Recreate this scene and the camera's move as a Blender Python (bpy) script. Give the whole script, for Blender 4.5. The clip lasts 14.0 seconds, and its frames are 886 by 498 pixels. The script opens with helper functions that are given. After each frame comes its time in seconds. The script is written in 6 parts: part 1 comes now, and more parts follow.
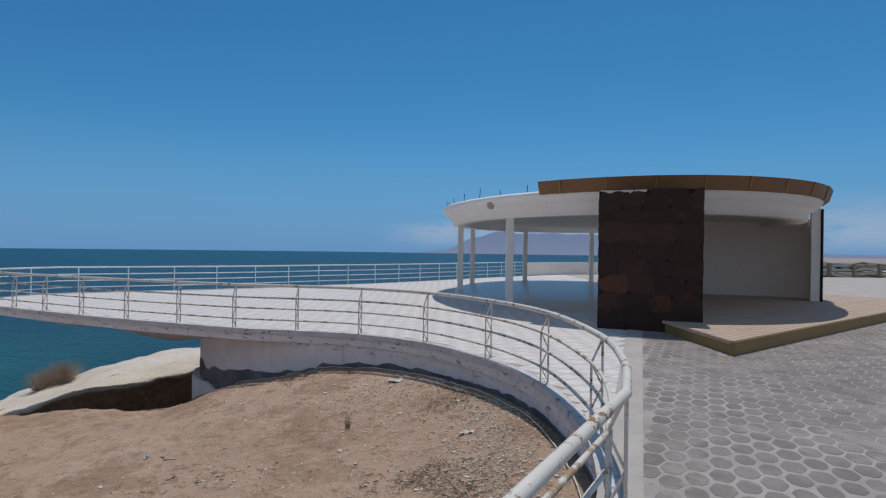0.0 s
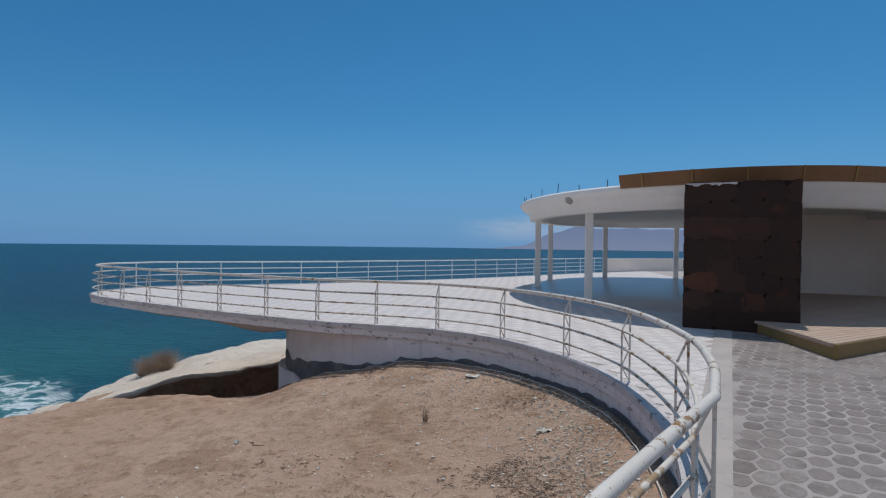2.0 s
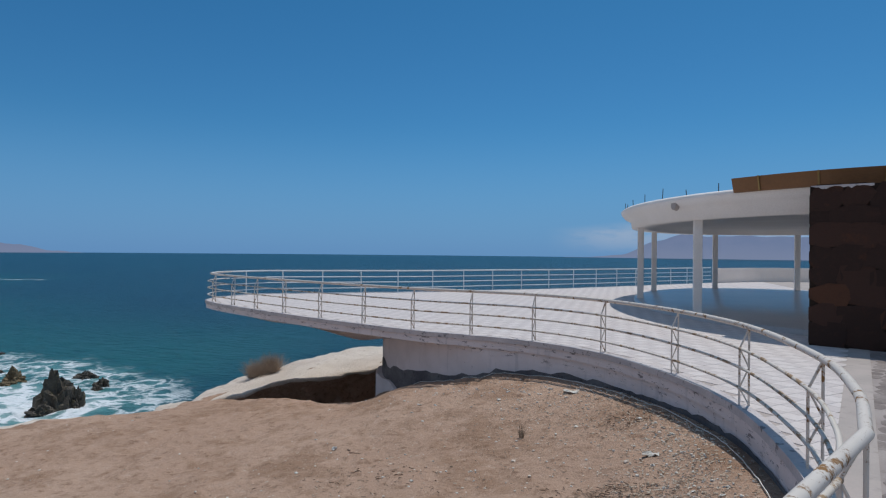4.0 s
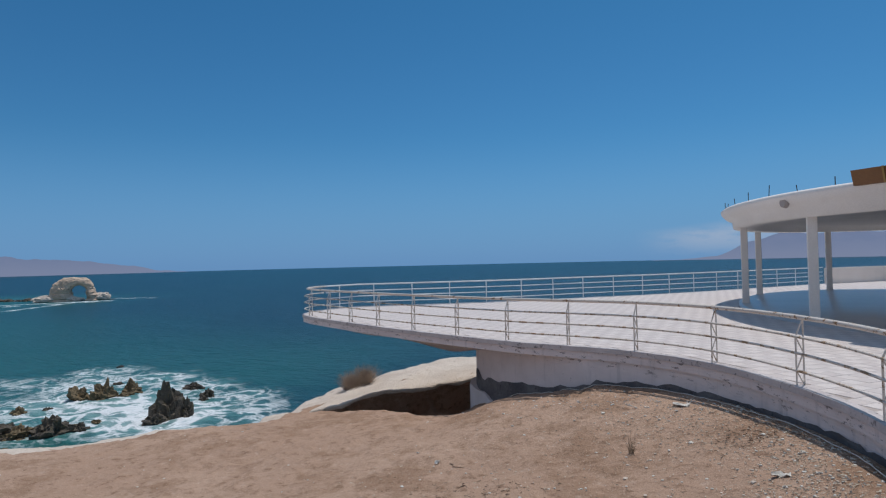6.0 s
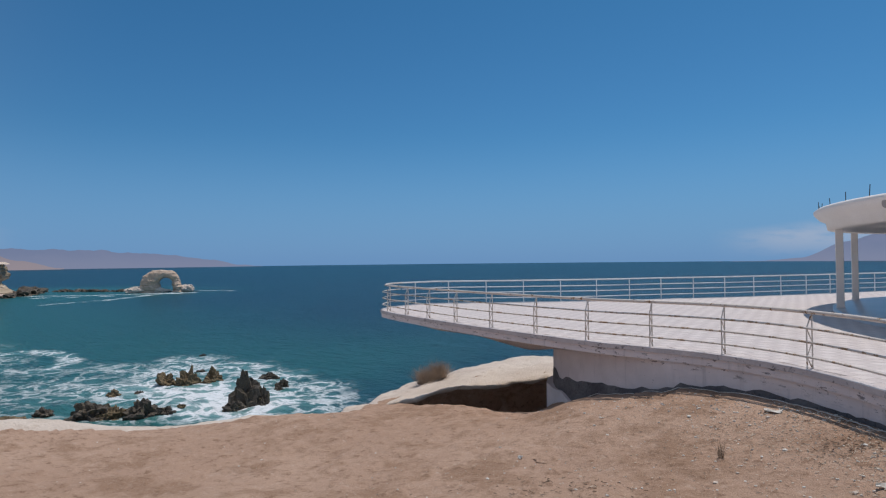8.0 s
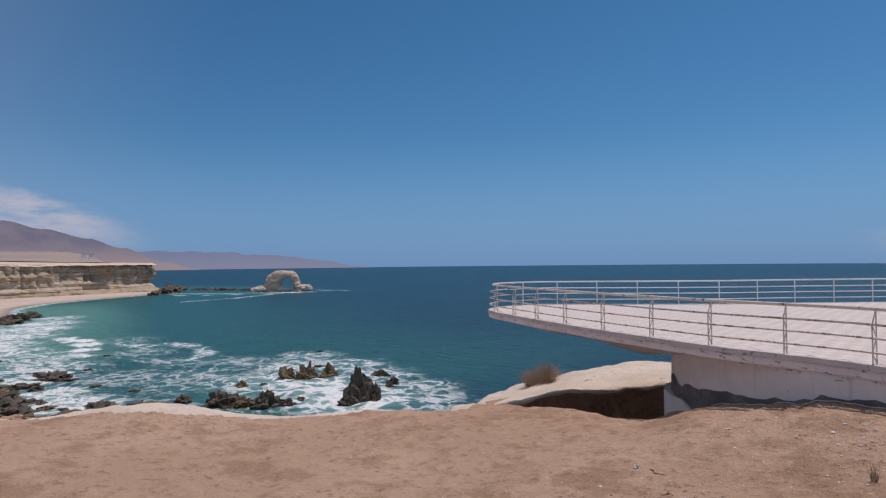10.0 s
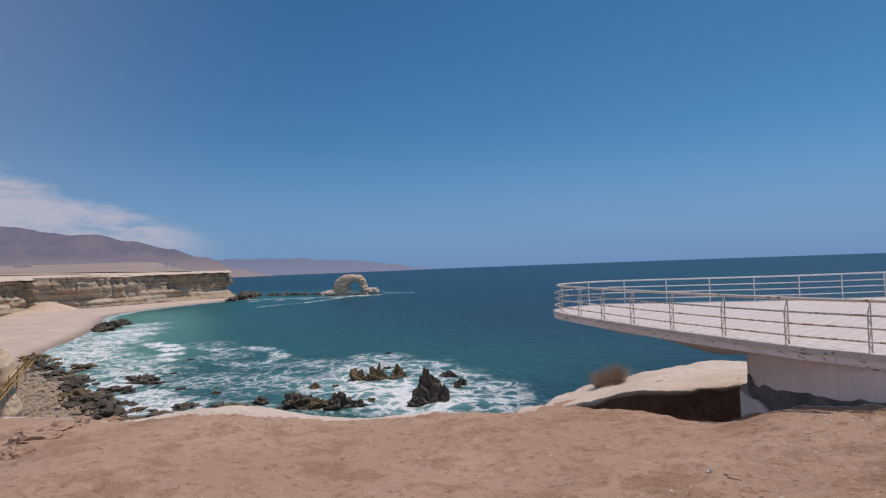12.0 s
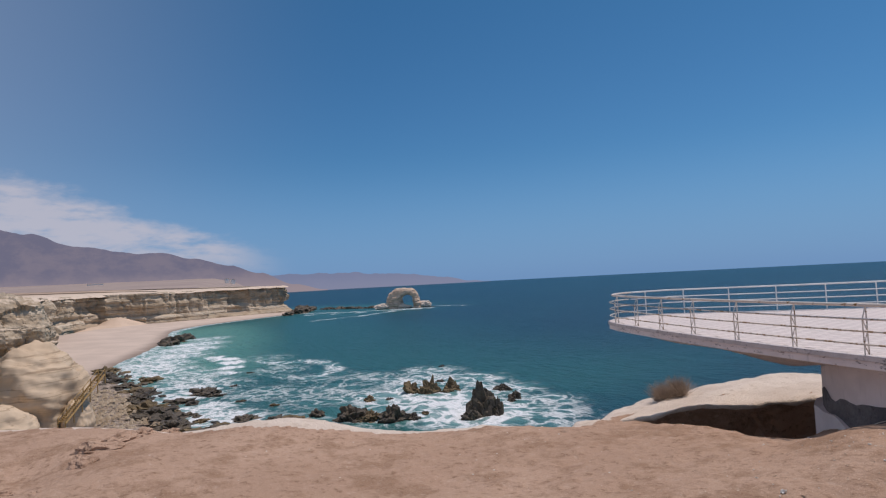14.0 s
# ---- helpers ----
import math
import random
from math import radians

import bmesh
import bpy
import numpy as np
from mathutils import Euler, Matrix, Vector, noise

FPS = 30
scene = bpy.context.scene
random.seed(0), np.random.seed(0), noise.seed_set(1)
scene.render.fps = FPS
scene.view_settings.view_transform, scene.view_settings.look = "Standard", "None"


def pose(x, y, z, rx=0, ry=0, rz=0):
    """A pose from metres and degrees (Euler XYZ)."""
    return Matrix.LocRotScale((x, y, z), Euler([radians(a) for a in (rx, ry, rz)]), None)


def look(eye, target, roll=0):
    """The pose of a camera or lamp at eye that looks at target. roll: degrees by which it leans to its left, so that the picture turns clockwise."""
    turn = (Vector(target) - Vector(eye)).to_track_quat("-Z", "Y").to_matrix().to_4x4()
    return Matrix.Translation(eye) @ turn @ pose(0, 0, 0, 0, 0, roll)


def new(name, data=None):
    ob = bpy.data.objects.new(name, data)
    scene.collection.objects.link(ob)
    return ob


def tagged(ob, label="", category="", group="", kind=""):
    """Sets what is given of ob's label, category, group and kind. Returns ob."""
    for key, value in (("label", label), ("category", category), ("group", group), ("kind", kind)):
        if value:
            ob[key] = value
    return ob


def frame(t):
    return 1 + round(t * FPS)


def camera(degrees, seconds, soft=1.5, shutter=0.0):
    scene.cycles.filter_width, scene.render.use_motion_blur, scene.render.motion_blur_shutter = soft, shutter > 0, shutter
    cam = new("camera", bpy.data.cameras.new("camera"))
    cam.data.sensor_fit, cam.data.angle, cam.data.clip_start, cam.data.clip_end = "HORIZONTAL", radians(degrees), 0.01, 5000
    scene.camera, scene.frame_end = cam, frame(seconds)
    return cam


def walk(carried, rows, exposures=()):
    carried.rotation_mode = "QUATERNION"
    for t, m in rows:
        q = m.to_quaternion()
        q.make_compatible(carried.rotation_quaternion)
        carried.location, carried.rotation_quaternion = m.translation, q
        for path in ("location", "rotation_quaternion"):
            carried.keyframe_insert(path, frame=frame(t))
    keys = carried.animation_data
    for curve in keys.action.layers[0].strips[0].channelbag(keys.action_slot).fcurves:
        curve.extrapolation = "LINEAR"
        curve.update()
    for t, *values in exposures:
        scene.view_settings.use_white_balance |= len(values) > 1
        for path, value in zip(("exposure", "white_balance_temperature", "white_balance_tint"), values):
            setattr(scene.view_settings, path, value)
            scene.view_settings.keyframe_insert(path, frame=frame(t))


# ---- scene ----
cam = camera(73.85, 14.0, 1.2)
PATH = [
    (0.0, pose(-0.000, -0.000, 1.820, 89.94, -0.77, 0.01)),
    (0.5, pose(0.001, 0.010, 1.809, 89.81, -0.69, 1.68)),
    (1.0, pose(0.007, 0.048, 1.790, 89.84, -0.81, 3.89)),
    (1.5, pose(0.006, 0.041, 1.805, 89.88, -0.68, 5.99)),
    (2.0, pose(-0.001, 0.004, 1.825, 89.43, -0.71, 7.46)),
    (2.5, pose(-0.020, -0.046, 1.851, 89.18, -0.87, 8.96)),
    (3.0, pose(-0.022, 0.051, 1.831, 89.53, -0.95, 11.54)),
    (5.5, look((-0.177, 0.274, 1.837), (-0.959, 2.114, 1.868), -0.94)),
    (6, look((-0.273, 0.235, 1.871), (-1.108, 2.052, 1.910), -1.35)),
    (6.5, look((-0.342, 0.161, 1.835), (-1.216, 1.960, 1.877), -1.13)),
    (7, look((-0.400, 0.060, 1.931), (-1.308, 1.842, 1.961), -1.69)),
    (7.5, look((-0.429, -0.051, 1.957), (-1.385, 1.705, 1.984), -1.48)),
    (8, look((-0.423, -0.145, 1.897), (-1.459, 1.565, 1.932), -0.62)),
    (10.5, look((-0.534, -0.009, 1.830), (-1.909, 1.442, 1.875), -1.52)),
    (11, look((-0.470, -0.041, 1.901), (-1.884, 1.373, 1.950), -2.41)),
    (11.5, look((-0.417, -0.088, 1.899), (-1.867, 1.288, 1.952), -2.16)),
    (12, look((-0.358, -0.122, 1.914), (-1.839, 1.221, 1.965), -2.17)),
    (12.5, look((-0.516, -0.014, 1.888), (-2.021, 1.302, 1.950), -2.04)),
    (13, look((-0.522, -0.019, 1.830), (-2.055, 1.262, 1.912), -1.55)),
    (13.5, look((-0.495, 0.008, 1.816), (-2.059, 1.251, 1.908), -1.91)),
    (14, look((-0.481, 0.051, 1.863), (-2.070, 1.261, 1.964), -3.01)),
]
# the clip's own camera warms its picture as it turns from the open sea to the land
EXPOSURES = [(0.0, -0.45, 6330, 7.5), (3.0, -0.48, 6290, 8.5), (5.4, -0.49, 6430, 10.5), (6.5, -0.41, 6530, 11.5), (8.0, -0.40, 6720, 14.0), (10.5, -0.41, 7200, 22.5), (12.5, -0.40, 7110, 21.0), (14.0, -0.36, 7070, 20.5)]
walk(cam, PATH, EXPOSURES)

# ---------------------------------------------------------------- light
SUN_EL, SUN_FROM = 69.0, (0.28, 0.96)
sun_dir = Vector((SUN_FROM[0] * math.cos(radians(SUN_EL)), SUN_FROM[1] * math.cos(radians(SUN_EL)), math.sin(radians(SUN_EL))))
sun_data = bpy.data.lights.new("sun", "SUN")
sun_data.energy, sun_data.angle, sun_data.color = 3.65, radians(0.53), (1.0, 0.955, 0.89)
sun = new("sun", sun_data)
sun.matrix_world = look(sun_dir * 60, (0, 0, 0))

world = bpy.data.worlds.new("world")
scene.world = world
world.use_nodes = True
wn, wl = world.node_tree.nodes, world.node_tree.links
wn.clear()


class Nodes:
    """A thin wrapper that makes node trees short to write."""

    def __init__(self, tree):
        self.tree = tree

    def add(self, kind, ins=None, **props):
        n = self.tree.nodes.new(kind)
        for k, val in props.items():
            if k == "operation":
                n.operation = val
            elif k == "blend_type":
                n.blend_type = val
            elif k == "data_type":
                n.data_type = val
            elif k == "clamp":
                n.use_clamp = val
            elif k == "feature":
                n.feature = val
            elif k == "interpolation":
                n.interpolation_type = val
        for k, val in (ins or {}).items():
            if isinstance(val, bpy.types.NodeSocket):
                self.tree.links.new(val, n.inputs[k])
            else:
                n.inputs[k].default_value = val
        return n

    def math(self, op, a, b=0.0, c=None, clamp=False):
        n = self.add("ShaderNodeMath", {0: a, 1: b}, operation=op, clamp=clamp)
        if c is not None:
            if isinstance(c, bpy.types.NodeSocket):
                self.tree.links.new(c, n.inputs[2])
            else:
                n.inputs[2].default_value = c
        return n.outputs[0]

    def step(self, val, lo, hi, a=0.0, b=1.0):
        n = self.add("ShaderNodeMapRange", {0: val, 1: lo, 2: hi, 3: a, 4: b}, interpolation="SMOOTHSTEP")
        return n.outputs[0]

    def mix(self, fac, a, b, blend="MIX"):
        n = self.add("ShaderNodeMix", None, data_type="RGBA", blend_type=blend)
        for sock, val in ((n.inputs[0], fac), (n.inputs[6], a), (n.inputs[7], b)):
            if isinstance(val, bpy.types.NodeSocket):
                self.tree.links.new(val, sock)
            elif isinstance(val, tuple):
                sock.default_value = (*val[:3], 1.0)
            else:
                sock.default_value = val
        return n.outputs[2]

    def noise(self, vec, scale, detail=4.0, rough=0.55, dist=0.0):
        n = self.add("ShaderNodeTexNoise", {"Vector": vec, "Scale": scale, "Detail": detail, "Roughness": rough, "Distortion": dist})
        return n.outputs[0]

    def stretch(self, vec, s):
        n = self.add("ShaderNodeVectorMath", {0: vec, 1: s}, operation="MULTIPLY")
        return n.outputs[0]


W = Nodes(world.node_tree)
sky = W.add("ShaderNodeTexSky")
sky.sky_type, sky.sun_disc = "NISHITA", False
sky.sun_elevation = radians(SUN_EL)
sky.sun_rotation = math.atan2(SUN_FROM[0], SUN_FROM[1])
sky.altitude, sky.air_density, sky.dust_density, sky.ozone_density = 40, 1.0, 0.6, 2.4
wv = W.add("ShaderNodeTexCoord").outputs["Generated"]
wxyz = W.add("ShaderNodeSeparateXYZ", {0: wv}).outputs
azim = W.math("ARCTAN2", wxyz[0], wxyz[1])
low = W.math("ABSOLUTE", wxyz[2])
# a bank of cloud over the hills on both sides, thin towards the open sea
bank = W.noise(W.stretch(wv, (6.0, 6.0, 26.0)), 1.0, 7.0, 0.6, 0.3)
fine = W.noise(W.stretch(wv, (30.0, 30.0, 110.0)), 1.0, 5.0, 0.6)
left_top = W.add("ShaderNodeMapRange", {0: azim, 1: -1.19, 2: -1.62, 3: 0.062, 4: 0.205}).outputs[0]
left_low = W.add("ShaderNodeMapRange", {0: azim, 1: -1.19, 2: -1.62, 3: 0.045, 4: 0.085}).outputs[0]
ragged = W.math("MULTIPLY_ADD", W.noise(W.stretch(wv, (14.0, 14.0, 40.0)), 1.0, 6.0, 0.6), 0.07, -0.035)
zz_w = W.math("ADD", wxyz[2], ragged)
left = W.math("MULTIPLY", W.step(azim, -1.16, -1.30), W.math("MULTIPLY", W.step(zz_w, left_top, W.math("SUBTRACT", left_top, 0.035)), W.step(zz_w, W.math("SUBTRACT", left_low, 0.05), W.math("ADD", left_low, 0.02), 0.25, 1.0)))
right = W.math("MULTIPLY", W.math("MULTIPLY", W.step(azim, -0.13, 0.0, 0.0, 0.6), W.step(azim, 1.6, 1.0)), W.step(wxyz[2], W.step(azim, -0.1, 0.3, 0.046, 0.10), 0.03))
cover = W.math("MULTIPLY", W.math("MAXIMUM", left, right), W.step(W.math("MULTIPLY_ADD", fine, 0.45, W.math("MULTIPLY", bank, 0.7)), 0.32, 0.62))
cover = W.math("MULTIPLY", cover, W.step(wxyz[2], -0.01, 0.03))
tint = W.mix(W.step(wxyz[2], 0.0, 0.6), (0.41, 0.95, 1.34), (0.285, 0.94, 1.24))
blue = W.mix(1.0, sky.outputs[0], tint, "MULTIPLY")
hazed = W.mix(W.step(low, 0.22, 0.0, 0.0, 0.75), blue, (2.35, 4.95, 9.8))
# the sky is made paler inland, mostly out of view, to fill shade
inland = W.mix(W.step(wxyz[1], 0.50, -0.60, 0.0, 0.62), hazed, (5.6, 6.9, 9.0))
clouded = W.mix(W.math("MULTIPLY", cover, 0.72), inland, (8.0, 8.4, 9.6))
bg = W.add("ShaderNodeBackground", {"Color": clouded, "Strength": 0.080})
W.tree.links.new(bg.outputs[0], W.add("ShaderNodeOutputWorld").inputs[0])


# ---------------------------------------------------------------- materials
SEA = -36.0  # level of the water below the terrace floor


def material(name, build, bump=None, rough=0.8, metal=0.0, spec=0.3):
    """build(N, pos) gives the colour socket, and may give a height socket for relief and a roughness."""
    m = bpy.data.materials.new(name)
    m.use_nodes = True
    m.node_tree.nodes.clear()
    N = Nodes(m.node_tree)
    pos = N.add("ShaderNodeNewGeometry").outputs["Position"]
    got = build(N, pos)
    colour, height, rgh = (list(got) + [None, None])[:3] if isinstance(got, (list, tuple)) else (got, None, None)
    p = N.add("ShaderNodeBsdfPrincipled", {"Metallic": metal, "Specular IOR Level": spec, "Roughness": rough})
    N.tree.links.new(colour, p.inputs["Base Color"])
    if rgh is not None:
        N.tree.links.new(rgh, p.inputs["Roughness"])
    if height is not None:
        b = N.add("ShaderNodeBump", {"Strength": bump[0], "Distance": bump[1], "Height": height})
        N.tree.links.new(b.outputs[0], p.inputs["Normal"])
    N.tree.links.new(p.outputs[0], N.add("ShaderNodeOutputMaterial").inputs[0])
    return m


def col(N, rgb):
    n = N.add("ShaderNodeRGB")
    n.outputs[0].default_value = (*rgb, 1)
    return n.outputs[0]


def two_tone(a, b, scale, grain=40.0, third=None, amount=0.6):
    def build(N, pos):
        big = N.step(N.noise(pos, scale, 5), 0.35, 0.65)
        small = N.noise(pos, grain, 4)
        c = N.mix(big, a, b)
        if third:
            c = N.mix(N.math("MULTIPLY", N.step(N.noise(pos, scale * 5, 6, 0.65), 0.56, 0.68), amount), c, third)
        c = N.mix(N.step(small, 0.3, 0.7, 0.0, 0.25), c, tuple(v * 0.72 for v in a))
        return c, small
    return build


def sand_build(N, pos):
    big = N.step(N.noise(pos, 0.35, 5, 0.6), 0.35, 0.65)
    mid = N.step(N.noise(pos, 0.7, 9, 0.74), 0.47, 0.60)
    grain = N.noise(pos, 60, 3)
    clod = N.noise(pos, 5.0, 8, 0.68)
    c = N.mix(big, (0.441, 0.292, 0.209), (0.507, 0.346, 0.253))
    c = N.mix(N.math("MULTIPLY", mid, 0.9), c, (0.333, 0.209, 0.139))
    # mottled sand tones, strengthened to stand in for weak shading of the lumps
    c = N.mix(N.step(clod, 0.53, 0.66, 0, 0.8), c, (0.257, 0.157, 0.102))
    c = N.mix(N.step(clod, 0.44, 0.30, 0, 0.5), c, (0.565, 0.425, 0.336))
    c = N.mix(N.step(grain, 0.60, 0.70, 0, 0.6), c, (0.748, 0.599, 0.494))
    c = N.mix(N.step(N.noise(pos, 26, 3, 0.6), 0.36, 0.29, 0, 0.7), c, (0.136, 0.081, 0.055))
    h = N.math("ADD", clod, N.math("MULTIPLY", grain, 0.15))
    return c, h


M_SAND = material("dry_sand", sand_build, (0.8, 0.12), 0.95, 0, 0.1)
M_PALE = material("pale_rock", two_tone((0.63, 0.53, 0.445), (0.73, 0.635, 0.545), 0.5, 14, (0.50, 0.395, 0.31), 0.6), (0.6, 0.15), 0.95, 0, 0.1)


def plaster_build(N, pos):
    z = N.add("ShaderNodeSeparateXYZ", {0: pos}).outputs[2]
    blot = N.noise(pos, 1.3, 6, 0.65)
    fine_n = N.noise(pos, 22, 4)
    streak = N.noise(N.stretch(pos, (5.0, 5.0, 0.7)), 1.5, 5, 0.6)
    c = N.mix(N.step(blot, 0.35, 0.7), (0.74, 0.67, 0.66), (0.66, 0.595, 0.585))
    c = N.mix(N.step(streak, 0.55, 0.75, 0, 0.4), c, (0.38, 0.355, 0.36))
    chip = N.step(N.noise(pos, 4.2, 7, 0.7), 0.665, 0.69)
    torn = N.math("MULTIPLY", N.step(z, -0.50, -0.30), N.step(N.noise(N.stretch(pos, (1.5, 1.5, 5.0)), 2.6, 9, 0.76), 0.572, 0.60))
    chip = N.math("MAXIMUM", chip, torn)
    c = N.mix(N.math("MULTIPLY", chip, 0.85), c, (0.17, 0.15, 0.15))
    return c, N.math("SUBTRACT", fine_n, chip)


M_PLASTER = material("weathered_plaster", plaster_build, (0.35, 0.02), 0.85, 0, 0.25)
M_WHITE = material("white_paint", two_tone((0.90, 0.855, 0.81), (0.85, 0.80, 0.75), 0.6, 30, (0.74, 0.68, 0.62), 0.2), (0.12, 0.01), 0.7, 0, 0.3)
# cream paint; its warmth also stands in for bounced light on the stage wall
M_CREAM = material("cream_paint_with_bounce_warmth", two_tone((0.90, 0.80, 0.71), (0.86, 0.76, 0.67), 0.6, 30, (0.78, 0.68, 0.59), 0.2), (0.12, 0.01), 0.7, 0, 0.3)
M_NOSE = material("cracked_grey_cement", two_tone((0.52, 0.475, 0.47), (0.62, 0.57, 0.56), 1.5, 25, (0.14, 0.13, 0.13), 0.9), (0.6, 0.02), 0.9, 0, 0.2)
# dark foot of the wall: stain and shadowed gap put into one colour
M_FOOT_DARK = material("foot_stain_and_shade", two_tone((0.115, 0.11, 0.115), (0.20, 0.19, 0.19), 1.6, 12, (0.06, 0.055, 0.055), 0.8), (0.9, 0.06), 0.9, 0, 0.2)


def rail_build(N, pos):
    rust = N.step(N.noise(pos, 7, 8, 0.72), 0.555, 0.62)
    r2 = N.step(N.noise(pos, 45, 4, 0.7), 0.62, 0.68, 0, 0.8)
    f = N.math("MAXIMUM", rust, r2)
    c = N.mix(N.noise(pos, 3, 3), (0.76, 0.69, 0.615), (0.62, 0.545, 0.475))
    c = N.mix(f, c, N.mix(N.noise(pos, 70, 3), (0.36, 0.20, 0.07), (0.17, 0.08, 0.035)))
    return c, N.math("SUBTRACT", 1.0, f), N.step(f, 0, 1, 0.45, 0.9)


M_RAIL = material("chipped_white_steel", rail_build, (0.4, 0.004), 0.5, 0.0, 0.4)


def rusty_build(N, pos):
    rust = N.step(N.noise(pos, 5, 8, 0.72), 0.50, 0.58)
    c = N.mix(N.noise(pos, 3, 3), (0.76, 0.70, 0.63), (0.60, 0.53, 0.45))
    c = N.mix(N.math("MULTIPLY", rust, 0.85), c, N.mix(N.noise(pos, 60, 3), (0.40, 0.245, 0.10), (0.20, 0.105, 0.05)))
    return c, N.math("SUBTRACT", 1.0, rust), N.step(rust, 0, 1, 0.5, 0.9)


M_RUSTY = material("rust_eaten_steel", rusty_build, (0.5, 0.004), 0.6, 0.0, 0.3)
M_RAIL_FAR = material("white_steel", two_tone((0.80, 0.80, 0.79), (0.70, 0.69, 0.68), 2.0, 50, (0.5, 0.4, 0.3), 0.3), (0.1, 0.003), 0.5, 0, 0.4)


def random_tone(a, b, dusty, grain=55.0, spots=None):
    def build(N, pos):
        rnd = N.add("ShaderNodeObjectInfo").outputs["Random"]
        isl = N.add("ShaderNodeNewGeometry").outputs["Random Per Island"]
        mixv = N.math("FRACT", N.math("MULTIPLY_ADD", rnd, 7.31, isl))
        c = N.mix(mixv, a, b)
        c = N.mix(N.step(N.noise(pos, 2.6, 6, 0.65), 0.42, 0.66, 0.05, 0.75), c, dusty)
        if spots:
            c = N.mix(N.step(N.noise(pos, 0.8, 8, 0.72), 0.50, 0.64, 0, 0.85), c, spots)
        c = N.mix(N.step(N.noise(pos, grain, 3), 0.35, 0.7, 0, 0.3), c, tuple(v * 0.6 for v in a))
        return c, N.noise(pos, grain, 4)
    return build


M_HEX = material("dusty_hexagon_paver", random_tone((0.175, 0.142, 0.13), (0.25, 0.205, 0.187), (0.285, 0.24, 0.218), 55.0, (0.345, 0.297, 0.272)), (0.35, 0.008), 0.8, 0, 0.3)
M_JOINT = material("dusty_mortar", two_tone((0.41, 0.355, 0.33), (0.335, 0.285, 0.265), 1.2, 45, (0.245, 0.205, 0.185), 0.7), (0.5, 0.01), 0.9, 0, 0.2)
M_STRIP = material("smooth_cement_band", two_tone((0.47, 0.405, 0.37), (0.40, 0.35, 0.32), 0.9, 50, (0.33, 0.285, 0.26), 0.7), (0.2, 0.005), 0.8, 0, 0.25)
M_TILE_A = material("white_deck_tile", random_tone((0.72, 0.655, 0.625), (0.67, 0.605, 0.575), (0.64, 0.565, 0.53), 70), (0.15, 0.004), 0.7, 0, 0.3)
M_TILE_B = material("pinkish_grey_deck_tile", random_tone((0.63, 0.565, 0.54), (0.59, 0.525, 0.505), (0.61, 0.54, 0.51), 70), (0.15, 0.004), 0.7, 0, 0.3)
M_FLOOR = material("polished_grey_floor", two_tone((0.45, 0.43, 0.42), (0.51, 0.485, 0.475), 0.5, 20, (0.38, 0.365, 0.355), 0.5), (0.05, 0.004), 0.28, 0, 0.5)


def stone_build(N, pos):
    rnd = N.add("ShaderNodeObjectInfo").outputs["Random"]
    c = N.mix(N.step(rnd, 0.45, 1.0), (0.034, 0.017, 0.012), (0.058, 0.027, 0.018))
    c = N.mix(N.step(N.math("FRACT", N.math("MULTIPLY", rnd, 17.0)), 0.93, 0.98, 0, 0.55), c, (0.125, 0.049, 0.022))
    c = N.mix(N.step(N.noise(pos, 7, 6, 0.7), 0.5, 0.75, 0, 0.6), c, (0.062, 0.026, 0.016))
    c = N.mix(N.step(N.noise(pos, 1.6, 5, 0.65), 0.58, 0.68, 0, 0.5), c, (0.106, 0.037, 0.016))
    return c, N.noise(pos, 16, 7, 0.7)


M_STONE = material("dark_brown_slate", stone_build, (0.8, 0.03), 0.75, 0, 0.3)
M_GROUT = material("black_mortar", two_tone((0.024, 0.016, 0.012), (0.036, 0.024, 0.018), 3, 40), (0.5, 0.01), 0.9, 0, 0.2)


def wood_build(a, b, dark):
    def build(N, pos):
        g = N.noise(N.stretch(pos, (1.2, 14.0, 14.0)), 2.4, 6, 0.62, 0.6)
        rnd = N.add("ShaderNodeObjectInfo").outputs["Random"]
        c = N.mix(N.step(g, 0.3, 0.7), a, b)
        c = N.mix(N.math("MULTIPLY", rnd, 0.35), c, dark)
        c = N.mix(N.step(N.noise(pos, 1.1, 5), 0.5, 0.75, 0, 0.4), c, dark)
        return c, g
    return build


M_BOARD = material("pale_deck_board", wood_build((0.53, 0.385, 0.295), (0.45, 0.325, 0.245), (0.36, 0.255, 0.19)), (0.3, 0.006), 0.7, 0, 0.3)
M_EDGE = material("ochre_edge_board", wood_build((0.38, 0.24, 0.085), (0.30, 0.19, 0.07), (0.21, 0.13, 0.055)), (0.3, 0.006), 0.65, 0, 0.3)
M_FASCIA = material("brown_sheet_metal", wood_build((0.27, 0.135, 0.058), (0.225, 0.11, 0.048), (0.17, 0.083, 0.038)), (0.08, 0.004), 0.55, 0.1, 0.35)
M_SEAM = material("ochre_seam", two_tone((0.34, 0.22, 0.08), (0.28, 0.17, 0.06), 2, 30), (0.1, 0.004), 0.6, 0, 0.3)
M_DARKROCK = material("wet_black_rock", two_tone((0.061, 0.050, 0.039), (0.135, 0.108, 0.078), 0.16, 2.2, (0.176, 0.142, 0.065), 0.75), (0.9, 0.5), 0.6, 0, 0.35)


M_BROWNROCK = material("olive_brown_rock", two_tone((0.140, 0.105, 0.061), (0.238, 0.175, 0.101), 0.25, 2.2, (0.070, 0.056, 0.041), 0.6), (0.9, 0.4), 0.8, 0, 0.25)


